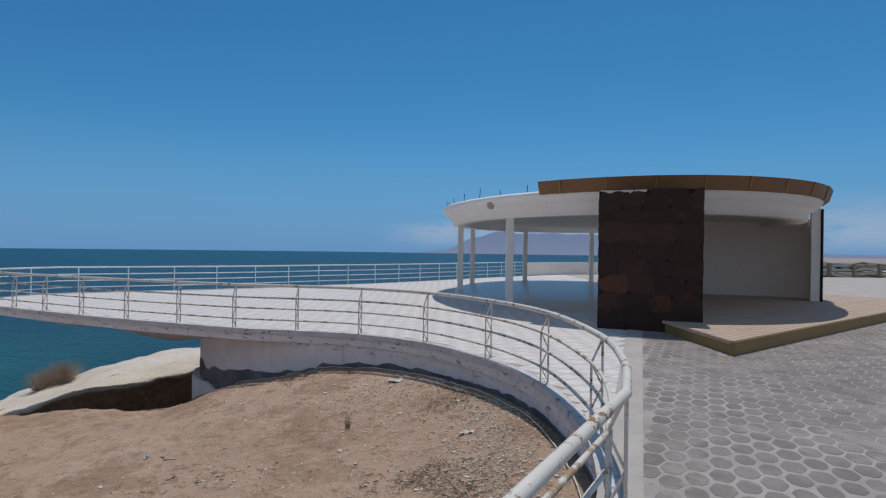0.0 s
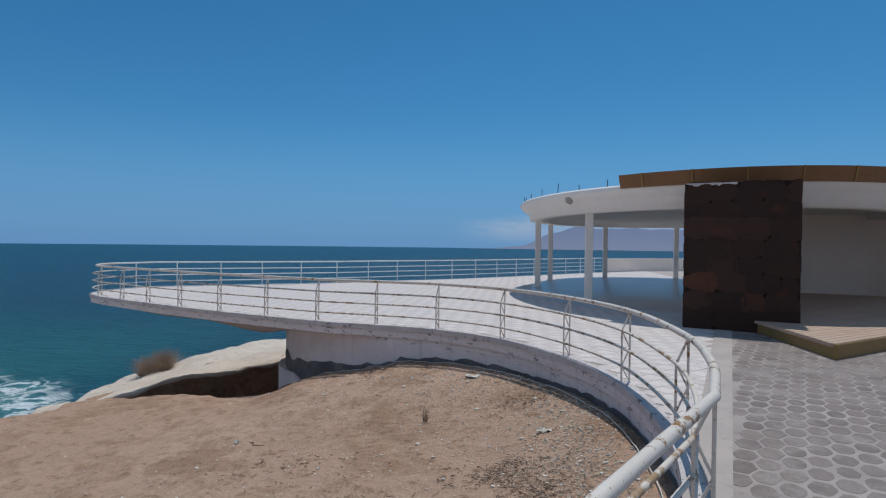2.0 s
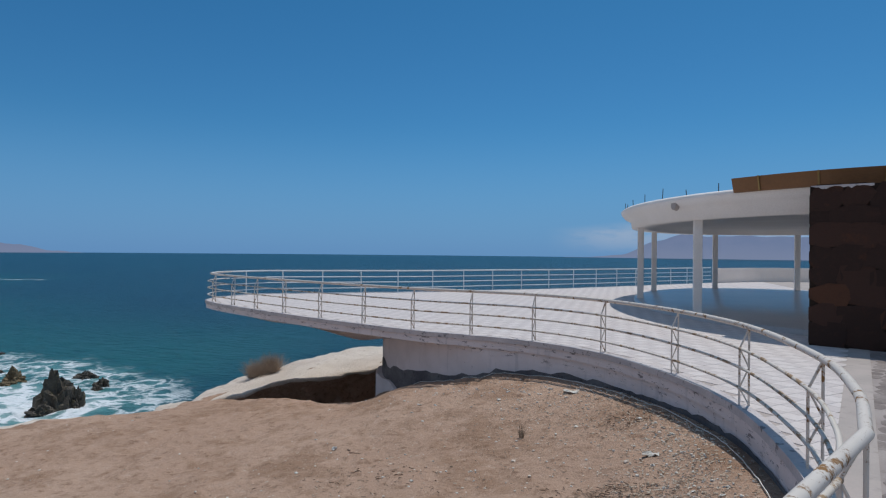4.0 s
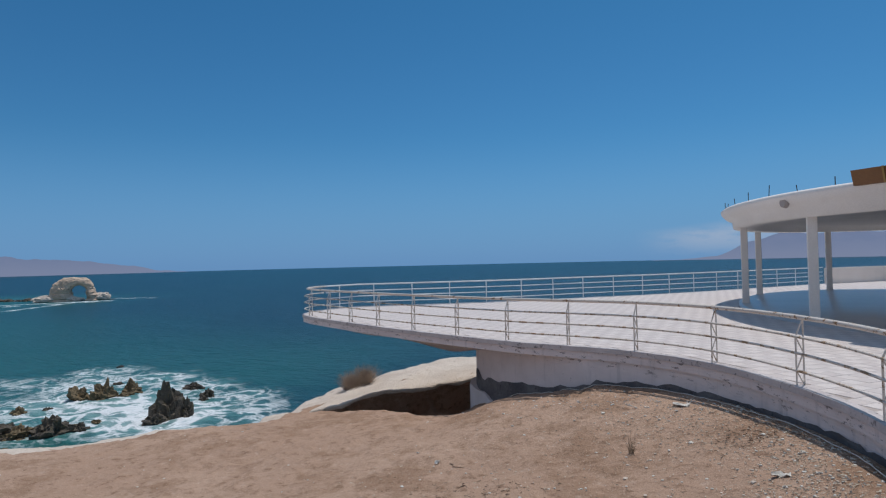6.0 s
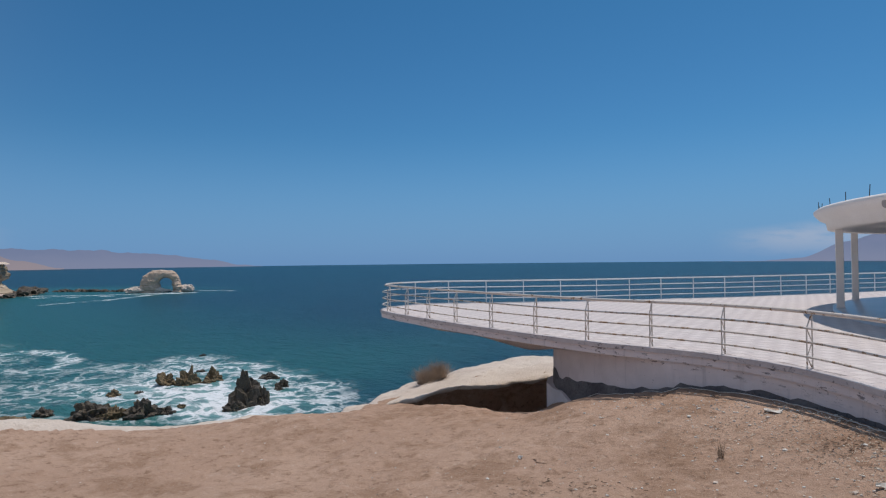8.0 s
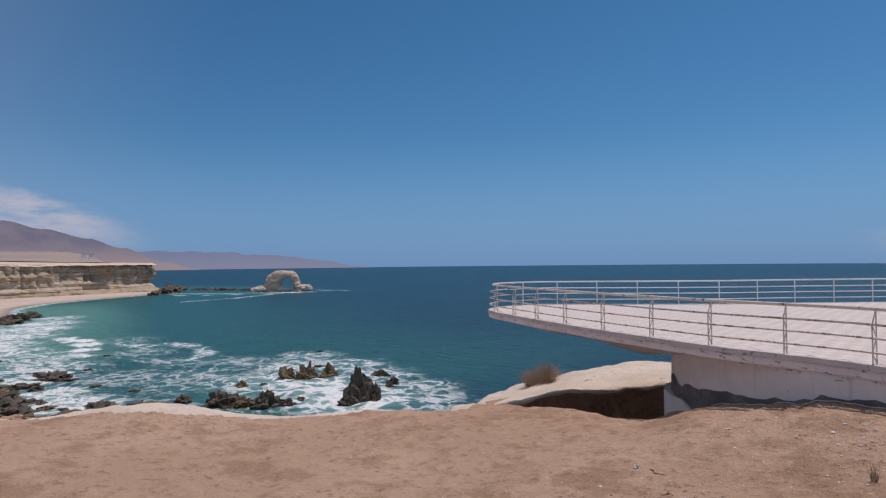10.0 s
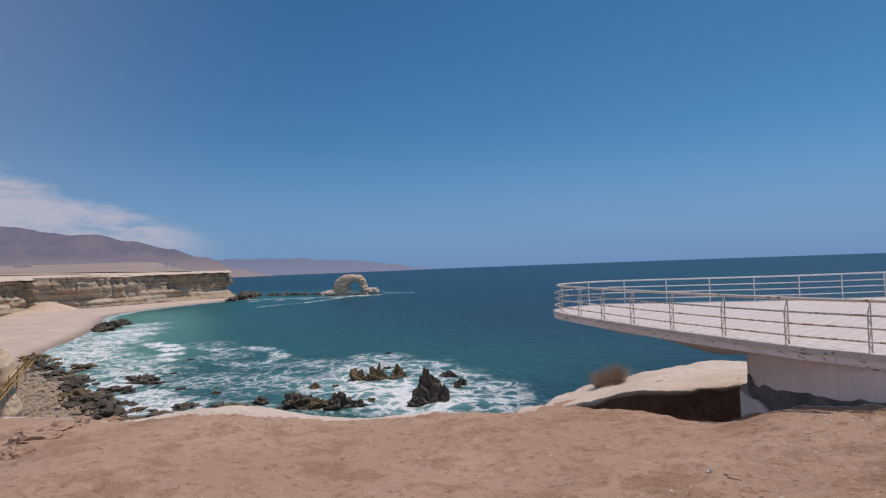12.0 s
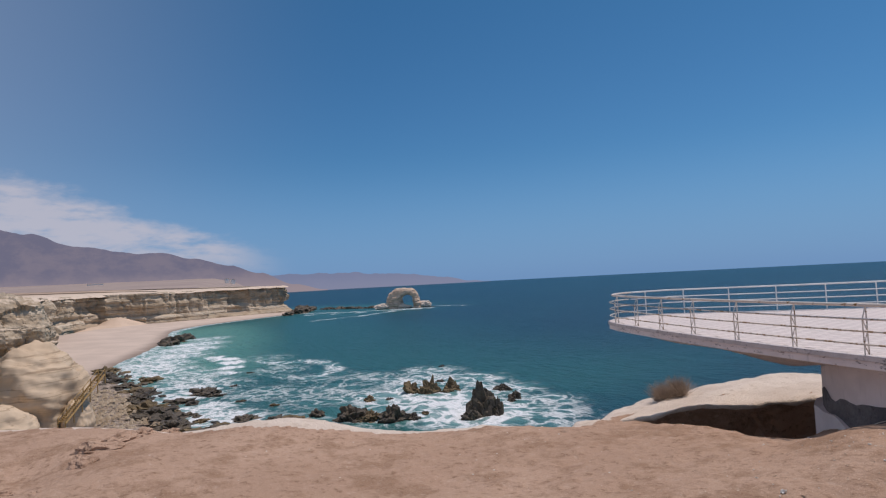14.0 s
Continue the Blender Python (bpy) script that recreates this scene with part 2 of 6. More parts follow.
def strata_build(N, pos):
    z = N.add("ShaderNodeSeparateXYZ", {0: pos}).outputs[2]
    wob = N.noise(pos, 0.02, 4)
    band = N.noise(N.add("ShaderNodeCombineXYZ", {0: N.math("MULTIPLY", wob, 3.0), 2: z}).outputs[0], 0.27, 6, 0.72)
    patch = N.noise(pos, 0.07, 7, 0.65)
    c = N.mix(N.step(band, 0.36, 0.66), (0.36, 0.28, 0.195), (0.60, 0.515, 0.405))
    c = N.mix(N.step(patch, 0.48, 0.68, 0, 0.65), c, (0.27, 0.19, 0.115))
    c = N.mix(N.step(N.noise(pos, 0.5, 6, 0.7), 0.60, 0.70, 0, 0.6), c, (0.14, 0.10, 0.07))
    top = N.step(N.add("ShaderNodeSeparateXYZ", {0: N.add("ShaderNodeNewGeometry").outputs["Normal"]}).outputs[2], 0.84, 0.97)
    gravel = N.mix(N.noise(pos, 0.7, 6, 0.7), (0.15, 0.11, 0.08), (0.46, 0.36, 0.27))
    flat = N.mix(N.noise(pos, 0.12, 5), (0.62, 0.52, 0.415), (0.54, 0.44, 0.34))
    c = N.mix(top, c, N.mix(N.step(z, -24.0, -31.0, 0, 0.8), flat, gravel))
    return c, N.math("ADD", band, patch)


M_STRATA = material("layered_sandstone", strata_build, (0.8, 1.2), 0.95, 0, 0.1)


def beach_build(N, pos):
    x = N.add("ShaderNodeSeparateXYZ", {0: pos}).outputs[0]
    wob = N.noise(pos, 0.03, 5, 0.6)
    sand = N.mix(N.step(wob, 0.35, 0.65), (0.59, 0.485, 0.41), (0.51, 0.415, 0.35))
    z = N.add("ShaderNodeSeparateXYZ", {0: pos}).outputs[2]
    sand = N.mix(N.step(N.math("MULTIPLY_ADD", wob, 1.2, z), SEA + 1.5, SEA + 0.5), sand, (0.27, 0.215, 0.18))
    stones = N.mix(N.step(N.noise(pos, 0.5, 8, 0.75), 0.3, 0.7), (0.10, 0.08, 0.065), (0.48, 0.395, 0.325))
    g = N.step(N.math("MULTIPLY_ADD", wob, 90.0, x), -280.0, -235.0)
    return N.mix(g, sand, stones), N.noise(pos, 0.9, 6, 0.7)


M_BEACH = material("beach_sand", beach_build, (0.6, 0.8), 0.9, 0, 0.15)
# greyed tones put the haze of distance into the ground's colour
M_FARPLAIN = material("painted_haze_plain", two_tone((0.37, 0.305, 0.275), (0.31, 0.255, 0.24), 0.004, 0.03, (0.26, 0.225, 0.22), 0.7), (0.1, 2.0), 0.95, 0, 0.05)


def plain_build(N, pos):
    """Pale blown sand by the cliff's brink, browner gravel further inland."""
    z = N.add("ShaderNodeSeparateXYZ", {0: pos}).outputs[2]
    wob = N.noise(pos, 0.012, 6, 0.65)
    sand = N.mix(N.noise(pos, 0.06, 5), (0.66, 0.55, 0.45), (0.56, 0.46, 0.37))
    gravel = N.mix(N.step(wob, 0.35, 0.65), (0.46, 0.35, 0.27), (0.36, 0.27, 0.21))
    c = N.mix(N.step(N.math("MULTIPLY_ADD", wob, 6.0, z), 9.0, 13.0), sand, gravel)
    c = N.mix(N.step(N.noise(pos, 0.05, 6, 0.7), 0.58, 0.66, 0, 0.6), c, (0.32, 0.23, 0.17))
    return c, N.noise(pos, 0.3, 5)


M_PLAIN = material("desert_plain", plain_build, (0.3, 1.0), 0.95, 0, 0.1)
M_BUSH = material("dry_brown_twigs", two_tone((0.42, 0.33, 0.26), (0.52, 0.42, 0.335), 3, 30), (0.2, 0.01), 0.9, 0, 0.1)
M_DARK = material("dark_metal", two_tone((0.03, 0.03, 0.035), (0.05, 0.05, 0.05), 2, 20), (0.1, 0.005), 0.6, 0.3, 0.3)
M_BITS = material("pale_litter", two_tone((0.75, 0.72, 0.66), (0.6, 0.55, 0.48), 5, 40), (0.2, 0.004), 0.8, 0, 0.2)


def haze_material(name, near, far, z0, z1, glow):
    """Distant land behind kilometres of sea air, the haze painted in as glowing colour."""
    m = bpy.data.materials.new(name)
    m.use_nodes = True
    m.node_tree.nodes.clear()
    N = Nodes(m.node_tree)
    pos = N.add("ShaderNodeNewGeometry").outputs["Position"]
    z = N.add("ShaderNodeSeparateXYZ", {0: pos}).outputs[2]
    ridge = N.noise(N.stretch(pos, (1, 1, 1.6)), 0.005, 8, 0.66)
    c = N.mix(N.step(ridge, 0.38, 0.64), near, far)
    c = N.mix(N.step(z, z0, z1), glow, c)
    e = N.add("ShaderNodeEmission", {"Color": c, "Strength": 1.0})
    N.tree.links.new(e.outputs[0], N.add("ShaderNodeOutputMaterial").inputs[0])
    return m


M_HILL = haze_material("painted_haze_brown_hills", (0.175, 0.192, 0.292), (0.235, 0.235, 0.318), -30, 190, (0.36, 0.33, 0.38))
M_HILL_BLUE = haze_material("painted_haze_blue_hills", (0.205, 0.268, 0.435), (0.222, 0.28, 0.447), -40, 110, (0.25, 0.305, 0.462))


def sea_build(N, pos):
    foam_at = N.add("ShaderNodeAttribute")
    foam_at.attribute_name = "foam"
    shal = N.add("ShaderNodeAttribute")
    shal.attribute_name = "shallow"
    f0, s0 = foam_at.outputs["Fac"], shal.outputs["Fac"]
    patch = N.noise(N.stretch(pos, (1, 1, 0)), 0.006, 5, 0.6)
    streaks = N.noise(N.stretch(pos, (0.02, 0.10, 0)), 1.0, 6, 0.65, 0.4)
    c = N.mix(N.step(patch, 0.35, 0.65), (0.005, 0.050, 0.082), (0.007, 0.064, 0.092))
    c = N.mix(N.step(streaks, 0.40, 0.60, 0.65, 0), c, (0.004, 0.036, 0.066))
    c = N.mix(N.step(s0, 0.0, 0.5), c, (0.014, 0.118, 0.120))
    c = N.mix(N.step(s0, 0.40, 1.0), c, (0.085, 0.27, 0.225))
    c = N.mix(N.step(f0, 0.25, 1.0, 0, 0.75), c, (0.16, 0.36, 0.36))
    lace = N.noise(N.stretch(pos, (1, 1, 0)), 0.12, 9, 0.62, 0.6)
    lace = N.math("ABSOLUTE", N.math("SUBTRACT", lace, 0.5))
    web = N.step(lace, 0.10, 0.0)
    solid = N.noise(N.stretch(pos, (1, 1, 0)), 0.30, 8, 0.75, 0.3)
    amount = N.math("ADD", N.math("MULTIPLY", web, 0.62), N.math("MULTIPLY", solid, 0.72))
    fm = N.step(N.math("ADD", amount, f0), 1.08, 1.85)
    fm = N.math("MULTIPLY", fm, N.step(f0, 0.04, 0.3))
    c = N.mix(fm, c, (0.80, 0.84, 0.86))
    w1 = N.noise(N.stretch(pos, (0.12, 0.30, 0)), 1.0, 7, 0.66, 0.3)
    caps = N.math("MULTIPLY", N.step(N.noise(N.stretch(pos, (0.10, 0.26, 0)), 1.0, 5, 0.6, 0.4), 0.71, 0.76), 0.55)
    c = N.mix(caps, c, (0.55, 0.66, 0.68))
    # shade of the wave troughs painted into the water's colour
    trough_shade = N.step(w1, 0.36, 0.50, 0.40, 0.0)
    c = N.mix(N.math("MULTIPLY", trough_shade, N.math("SUBTRACT", 1.0, fm)), c, (0.003, 0.028, 0.050))
    return c, w1, N.step(fm, 0, 1, 0.32, 0.9)


M_SEA = material("deep_teal_sea", sea_build, (0.9, 2.6), 0.3, 0.0, 0.12)


# ---------------------------------------------------------------- mesh helpers
def mesh_object(name, verts, faces, mat, parent=None, label="", smooth=False):
    me = bpy.data.meshes.new(name)
    me.from_pydata([tuple(v) for v in verts], [], faces)
    me.update()
    for m in (mat if isinstance(mat, (list, tuple)) else [mat]):
        me.materials.append(m)
    if smooth:
        me.shade_smooth()
    ob = new(name, me)
    if parent:
        ob.parent = parent
    if label:
        tagged(ob, label)
    return ob


def part(name, bm, mat, parent=None, label="", smooth=False):
    me = bpy.data.meshes.new(name)
    bmesh.ops.recalc_face_normals(bm, faces=bm.faces)
    bm.to_mesh(me)
    bm.free()
    for m in (mat if isinstance(mat, (list, tuple)) else [mat]):
        me.materials.append(m)
    if smooth:
        me.shade_smooth()
    ob = new(name, me)
    if parent:
        ob.parent = parent
    if label:
        tagged(ob, label)
    return ob


def thing(name, label, category, at=(0, 0, 0), group="", kind=""):
    ob = new(name)
    ob.location = at
    ob.empty_display_size = 0.1
    return tagged(ob, label, category, group, kind)


def box(bm, lo, hi, bevel=0.0, m=None):
    made = bmesh.ops.create_cube(bm, size=1.0)["verts"]
    for v in made:
        v.co = Vector([lo[i] + (v.co[i] + 0.5) * (hi[i] - lo[i]) for i in range(3)])
    if bevel:
        edges = {e for v in made for e in v.link_edges}
        made = bmesh.ops.bevel(bm, geom=list(edges), offset=bevel, segments=2, affect="EDGES")["verts"]
    if m is not None:
        bmesh.ops.transform(bm, matrix=m, verts=made)
    return made


def tube(bm, pts, r, n=8, caps=True):
    pts = [Vector(p) for p in pts]
    rings = []
    for i, p in enumerate(pts):
        d = (pts[min(i + 1, len(pts) - 1)] - pts[max(i - 1, 0)]).normalized()
        up = Vector((0, 0, 1)) if abs(d.z) < 0.9 else Vector((1, 0, 0))
        a = d.cross(up).normalized()
        b = a.cross(d)
        rad = r[i] if isinstance(r, (list, tuple)) else r
        rings.append([bm.verts.new(p + (a * math.cos(k * math.tau / n) + b * math.sin(k * math.tau / n)) * rad) for k in range(n)])
    for u, v in zip(rings, rings[1:]):
        for k in range(n):
            bm.faces.new((u[k], u[(k + 1) % n], v[(k + 1) % n], v[k]))
    if caps:
        bm.faces.new(rings[0][::-1])
        bm.faces.new(rings[-1])


def spline(ctrl, step=0.2):
    """A smooth line through control points, at even steps."""
    c = [Vector(p) for p in ctrl]
    c = [c[0] * 2 - c[1]] + c + [c[-1] * 2 - c[-2]]
    raw = []
    for a, b, d, e in zip(c, c[1:], c[2:], c[3:]):
        for k in range(24):
            t = k / 24
            raw.append(0.5 * ((2 * b) + (d - a) * t + (2 * a - 5 * b + 4 * d - e) * t * t + (3 * b - a - 3 * d + e) * t ** 3))
    raw.append(c[-2])
    out, left = [raw[0]], step
    for p, q in zip(raw, raw[1:]):
        seg = (q - p).length
        while seg >= left and seg > 1e-9:
            p = p + (q - p) * (left / seg)
            out.append(p.copy())
            seg, left = (q - p).length, step
        left -= seg
    if (out[-1] - raw[-1]).length < step * 0.5:
        out.pop()
    out.append(raw[-1])
    return out


def offset(line, d):
    """A plan line moved to its left by d."""
    out = []
    for i, p in enumerate(line):
        t = (line[min(i + 1, len(line) - 1)] - line[max(i - 1, 0)]).normalized()
        out.append(p + Vector((-t.y, t.x)) * d)
    return out


def inside(poly, x, y):
    hit, j = False, len(poly) - 1
    for i in range(len(poly)):
        a, b = poly[i], poly[j]
        if (a[1] > y) != (b[1] > y) and x < (b[0] - a[0]) * (y - a[1]) / (b[1] - a[1]) + a[0]:
            hit = not hit
        j = i
    return hit


def fbm(x, y, z=0.0, octaves=4):
    return noise.fractal(Vector((x, y, z)), 1.0, 2.0, octaves)


def smooth01(v, lo, hi):
    t = min(1.0, max(0.0, (v - lo) / (hi - lo)))
    return t * t * (3 - 2 * t)


# ---------------------------------------------------------------- plan
from mathutils.geometry import delaunay_2d_cdt

# the line of the top rail: straight beside the visitor, round the bend, along the cantilever and back on the far side
STRAIGHT = [Vector(p) for p in ((-3.87, -5.36), (1.14, 3.62))]
BEND = spline([(1.14, 3.62), (1.45, 4.7), (1.62, 6.1), (1.45, 8.2), (0.75, 10.0), (-0.40, 11.55), (-1.80, 12.45), (-3.25, 12.85),
               (-4.70, 13.20), (-8.0, 14.55), (-11.3, 16.2), (-13.1, 17.2)], 0.15)
TIP = spline([(-13.1, 17.2), (-14.0, 18.0), (-14.45, 19.4), (-13.9, 21.3)], 0.15)
FAR = spline([(-13.9, 21.3), (-11.0, 23.2), (-8.2, 25.2), (-5.9, 27.6), (-3.3, 30.0), (-0.7, 32.9), (3.3, 37.9), (5.4, 40.5)], 0.2)
RAIL_LINE = BEND + TIP[1:] + FAR[1:]
EDGE = offset(BEND + TIP[1:] + FAR[1:], 0.16)
EDGE_START = [Vector((-4.01, -5.28)), Vector((1.0, 3.70))]
DECK_POLY = EDGE_START + EDGE[3:] + [Vector((9.5, 44.5)), Vector((70, 47)), Vector((70, -30)), Vector((-4.3, -30))]
STRIPE = ((1.10, 3.9), (4.2, 13.1))


def side_of_stripe(x, y):
    (ax, ay), (bx, by) = STRIPE
    return ((x - ax) * (by - ay) - (y - ay) * (bx - ax)) / math.hypot(bx - ax, by - ay)


# ---------------------------------------------------------------- sea
def bay_shore(x, y):
    """How far a place lies from the water's edge of the bay."""
    best = 1e9
    for a, b in zip(SHORE, SHORE[1:]):
        d = b - a
        t = max(0.0, min(1.0, ((x - a.x) * d.x + (y - a.y) * d.y) / d.length_squared))
        best = min(best, math.hypot(x - a.x - d.x * t, y - a.y - d.y * t))
    return best


SHORE = [Vector(p) for p in ((-60, 58), (-105, 52), (-150, 40), (-190, 33), (-230, 34), (-280, 36), (-330, 34), (-376, 46), (-420, 64), (-487, 88), (-560, 108),
                             (-630, 126), (-690, 165), (-732, 222), (-760, 266), (-800, 322), (-850, 357))]
# breakers: place, radius, strength
SURF = [((-132, 104), 26, 0.95), ((-150, 108), 26, 0.9), ((-168, 104), 26, 0.85), ((-118, 112), 26, 0.62), ((-150, 90), 26, 0.6), ((-108, 104), 18, 0.61), ((-186, 84), 26, 0.51),
        ((-350, 60), 30, 0.88), ((-385, 76), 30, 0.9), ((-420, 92), 30, 0.92), ((-455, 108), 28, 0.9), ((-495, 126), 24, 0.8), ((-318, 56), 28, 0.82), ((-352, 92), 8, 1.4), ((-336, 94), 10, 1.4), ((-318, 92), 9, 1.35), ((-298, 86), 8, 1.3), ((-280, 80), 6, 1.25),
        ((-262, 58), 26, 0.75), ((-235, 50), 22, 0.85), ((-205, 46), 20, 0.9), ((-182, 48), 20, 0.9), ((-160, 56), 24, 0.75), ((-300, 50), 18, 0.85), ((-724, 312), 12, 0.9), ((-702, 336), 11, 0.95), ((-680, 362), 11, 0.9), ((-666, 396), 12, 0.8), ((-656, 430), 14, 0.8), ((-655, 452), 13, 0.8),
        ((-290, 66), 26, 0.67), ((-250, 62), 26, 0.6), ((-215, 72), 24, 0.55), ((-200, 92), 22, 0.55), ((-230, 104), 22, 0.51), ((-268, 98), 22, 0.49), ((-320, 110), 26, 0.43),
        ((-720, 455), 30, 0.61), ((-188, 124), 24, 0.7), ((-205, 140), 20, 0.62), ((-176, 136), 22, 0.72), ((-152, 132), 20, 0.72), ((-128, 128), 16, 0.66), ((-212, 116), 18, 0.55), ((-180, 96), 20, 0.6), ((480, 730), 90, 1.0), ((560, 790), 90, 1.0), ((640, 800), 100, 1.0), ((700, 960), 130, 1.0), ((830, 1000), 140, 1.0), ((960, 1040), 150, 1.0), ((900, 1300), 200, 0.9), ((1150, 1350), 200, 0.9)]


# thin foam lines: from, to, width, strength
SURF_LINES = [((-772, 325), (-716, 366), 11, 0.85), ((-716, 366), (-690, 411), 9, 0.8), ((-690, 411), (-667, 446), 9, 0.85), ((-600, 262), (-612, 325), 8, 0.62), ((-612, 325), (-668, 425), 8, 0.66),
              ((-690, 490), (-645, 505), 9, 0.7), ((-308, 103), (-285, 107), 6, 0.75), ((-285, 107), (-289, 120), 5, 0.7), ((-289, 120), (-261, 123), 6, 0.75), ((-261, 123), (-242, 116), 6, 0.7),
              ((-242, 116), (-231, 98), 6, 0.7), ((-231, 98), (-250, 90), 5, 0.6)]


def near_segment(x, y, a, b):
    dx, dy = b[0] - a[0], b[1] - a[1]
    t = max(0.0, min(1.0, ((x - a[0]) * dx + (y - a[1]) * dy) / (dx * dx + dy * dy)))
    return math.hypot(x - a[0] - dx * t, y - a[1] - dy * t)


def make_sea():
    azs = list(np.radians(np.concatenate([np.arange(-180, -60, 4.0), np.arange(-60, 30, 0.8), np.arange(30, 96, 0.22), np.arange(96, 180.1, 4.0)])))
    rs = list(np.concatenate([np.geomspace(20, 900, 200), np.geomspace(960, 4950, 24)]))
    verts, foam, shallow = [], [], []
    for r in rs:
        for a in azs:
            x, y = -math.sin(a) * r, math.cos(a) * r
            f = s = 0.0
            if -62 < math.degrees(a) < 96 and r < 2200:
                for (cx, cy), rad, k in SURF:
                    d = math.hypot(x - cx, y - cy)
                    f = max(f, k * (1 - smooth01(d, rad * 0.3, rad * 1.25)))
                if x < -200 and y > 60:
                    for a_, b_, w_, k_ in SURF_LINES:
                        f = max(f, k_ * (1 - smooth01(near_segment(x, y, a_, b_) + 3.0 * fbm(x * 0.05, y * 0.05, 2.0, 2), w_ * 0.3, w_ * 1.2)))
                d = bay_shore(x, y)
                f = max(f, 0.72 * (1 - smooth01(d, 3, 16)))
                s = (1 - smooth01(d, 30, 150)) * smooth01(-x, 170, 330) * (1 - smooth01(-x, 560, 800))
                s = max(s, 0.42 * (1 - smooth01(d, 60, 330)) * smooth01(-x, 60, 160))
                s = max(s, 0.55 * (1 - smooth01(math.hypot(x + 150, y - 90), 20, 75)))
            h = 0.0
            if r < 500:
                calm = smooth01(bay_shore(x, y), 10, 50) if x < -60 else 1.0
                h = calm * (0.35 * fbm(x * 0.06, y * 0.06, 3.0, 3) + f * 0.6 * fbm(x * 0.2, y * 0.2, 9.0, 3))
            verts.append((x, y, SEA + h))
            foam.append(f)
            shallow.append(s)
    n = len(azs)
    faces = [(i * n + j, i * n + j + 1, (i + 1) * n + j + 1, (i + 1) * n + j) for i in range(len(rs) - 1) for j in range(n - 1)]
    ob = mesh_object("water", verts, [f[::-1] for f in faces], M_SEA, smooth=True)
    for name, vals in (("foam", foam), ("shallow", shallow)):
        ob.data.attributes.new(name, "FLOAT", "POINT").data.foreach_set("value", vals)
    return tagged(ob, "deep blue-green sea with white surf round the rocks", "sea", kind="structure")


make_sea()


# ---------------------------------------------------------------- the bluff under the terrace
BLUFF = spline([(-52, -14), (-36, -7), (-24.5, -0.5), (-20.5, 2.8), (-17.6, 5.4), (-15.6, 7.8), (-13.4, 10.0), (-12.0, 12.2), (-12.4, 14.4),
                (-14.0, 16.6), (-15.8, 18.8), (-16.4, 21.2), (-15.4, 24.0), (-13.4, 26.8), (-11.2, 28.8), (-8, 32), (0, 38), (8, 48), (30, 53), (80, 56)], 0.4)


B_A = np.array([(p.x, p.y) for p in BLUFF[:-1]])
B_D = np.array([(q.x - p.x, q.y - p.y) for p, q in zip(BLUFF, BLUFF[1:])])
B_L = (B_D ** 2).sum(1)


def bluff_out(x, y):
    """How far a place lies outside the brink (negative: on the bluff)."""
    px, py = x - B_A[:, 0], y - B_A[:, 1]
    t = np.clip((px * B_D[:, 0] + py * B_D[:, 1]) / B_L, 0, 1)
    d = np.hypot(px - B_D[:, 0] * t, py - B_D[:, 1] * t)
    near = d <= d.min() + 1e-6
    c = ((B_D[:, 0] * py - B_D[:, 1] * px) / np.sqrt(B_L))[near]
    return float(d.min()) * (1.0 if c[np.argmax(np.abs(c))] > 0 else -1.0)


FOOT = np.array([(p.x, p.y) for p in EDGE[4:90:2]])
BANK_TOP = [(-4.8, -1.45), (-4.0, -1.22), (-3.2, -0.95), (-2.2, -0.72), (-1.0, -0.64), (0.2, -0.58), (1.0, -0.52), (1.6, -0.46)]


def bank(x, y, z):
    """Blown sand heaped against the foot of the retaining wall."""
    if not (-5.5 < x < 2.4 and 2.0 < y < 14.5):
        return z
    d2 = (FOOT[:, 0] - x) ** 2 + (FOOT[:, 1] - y) ** 2
    k = int(np.argmin(d2))
    d, fx = math.sqrt(float(d2[k])), float(FOOT[k, 0])
    if inside(DECK_POLY, x, y):
        d = 0.0
    top = BANK_TOP[0][1]
    for (ax, az), (bx, bz) in zip(BANK_TOP, BANK_TOP[1:]):
        if fx >= ax:
            top = az + (bz - az) * smooth01(fx, ax, bx)
    w = math.exp(-(d / 1.25) ** 2) * smooth01(x, -5.2, -3.6)
    return z + max(0.0, top - z) * w


def spur_line(x, y):
    """How far a place lies behind the pale spur's edge, along the terrace's shadow."""
    return y - 24.9 - 0.8 * (x + 8.0) - 0.05 * math.sin(x * 2.3) - 0.03 * math.sin(x * 5.9 + 1.0)


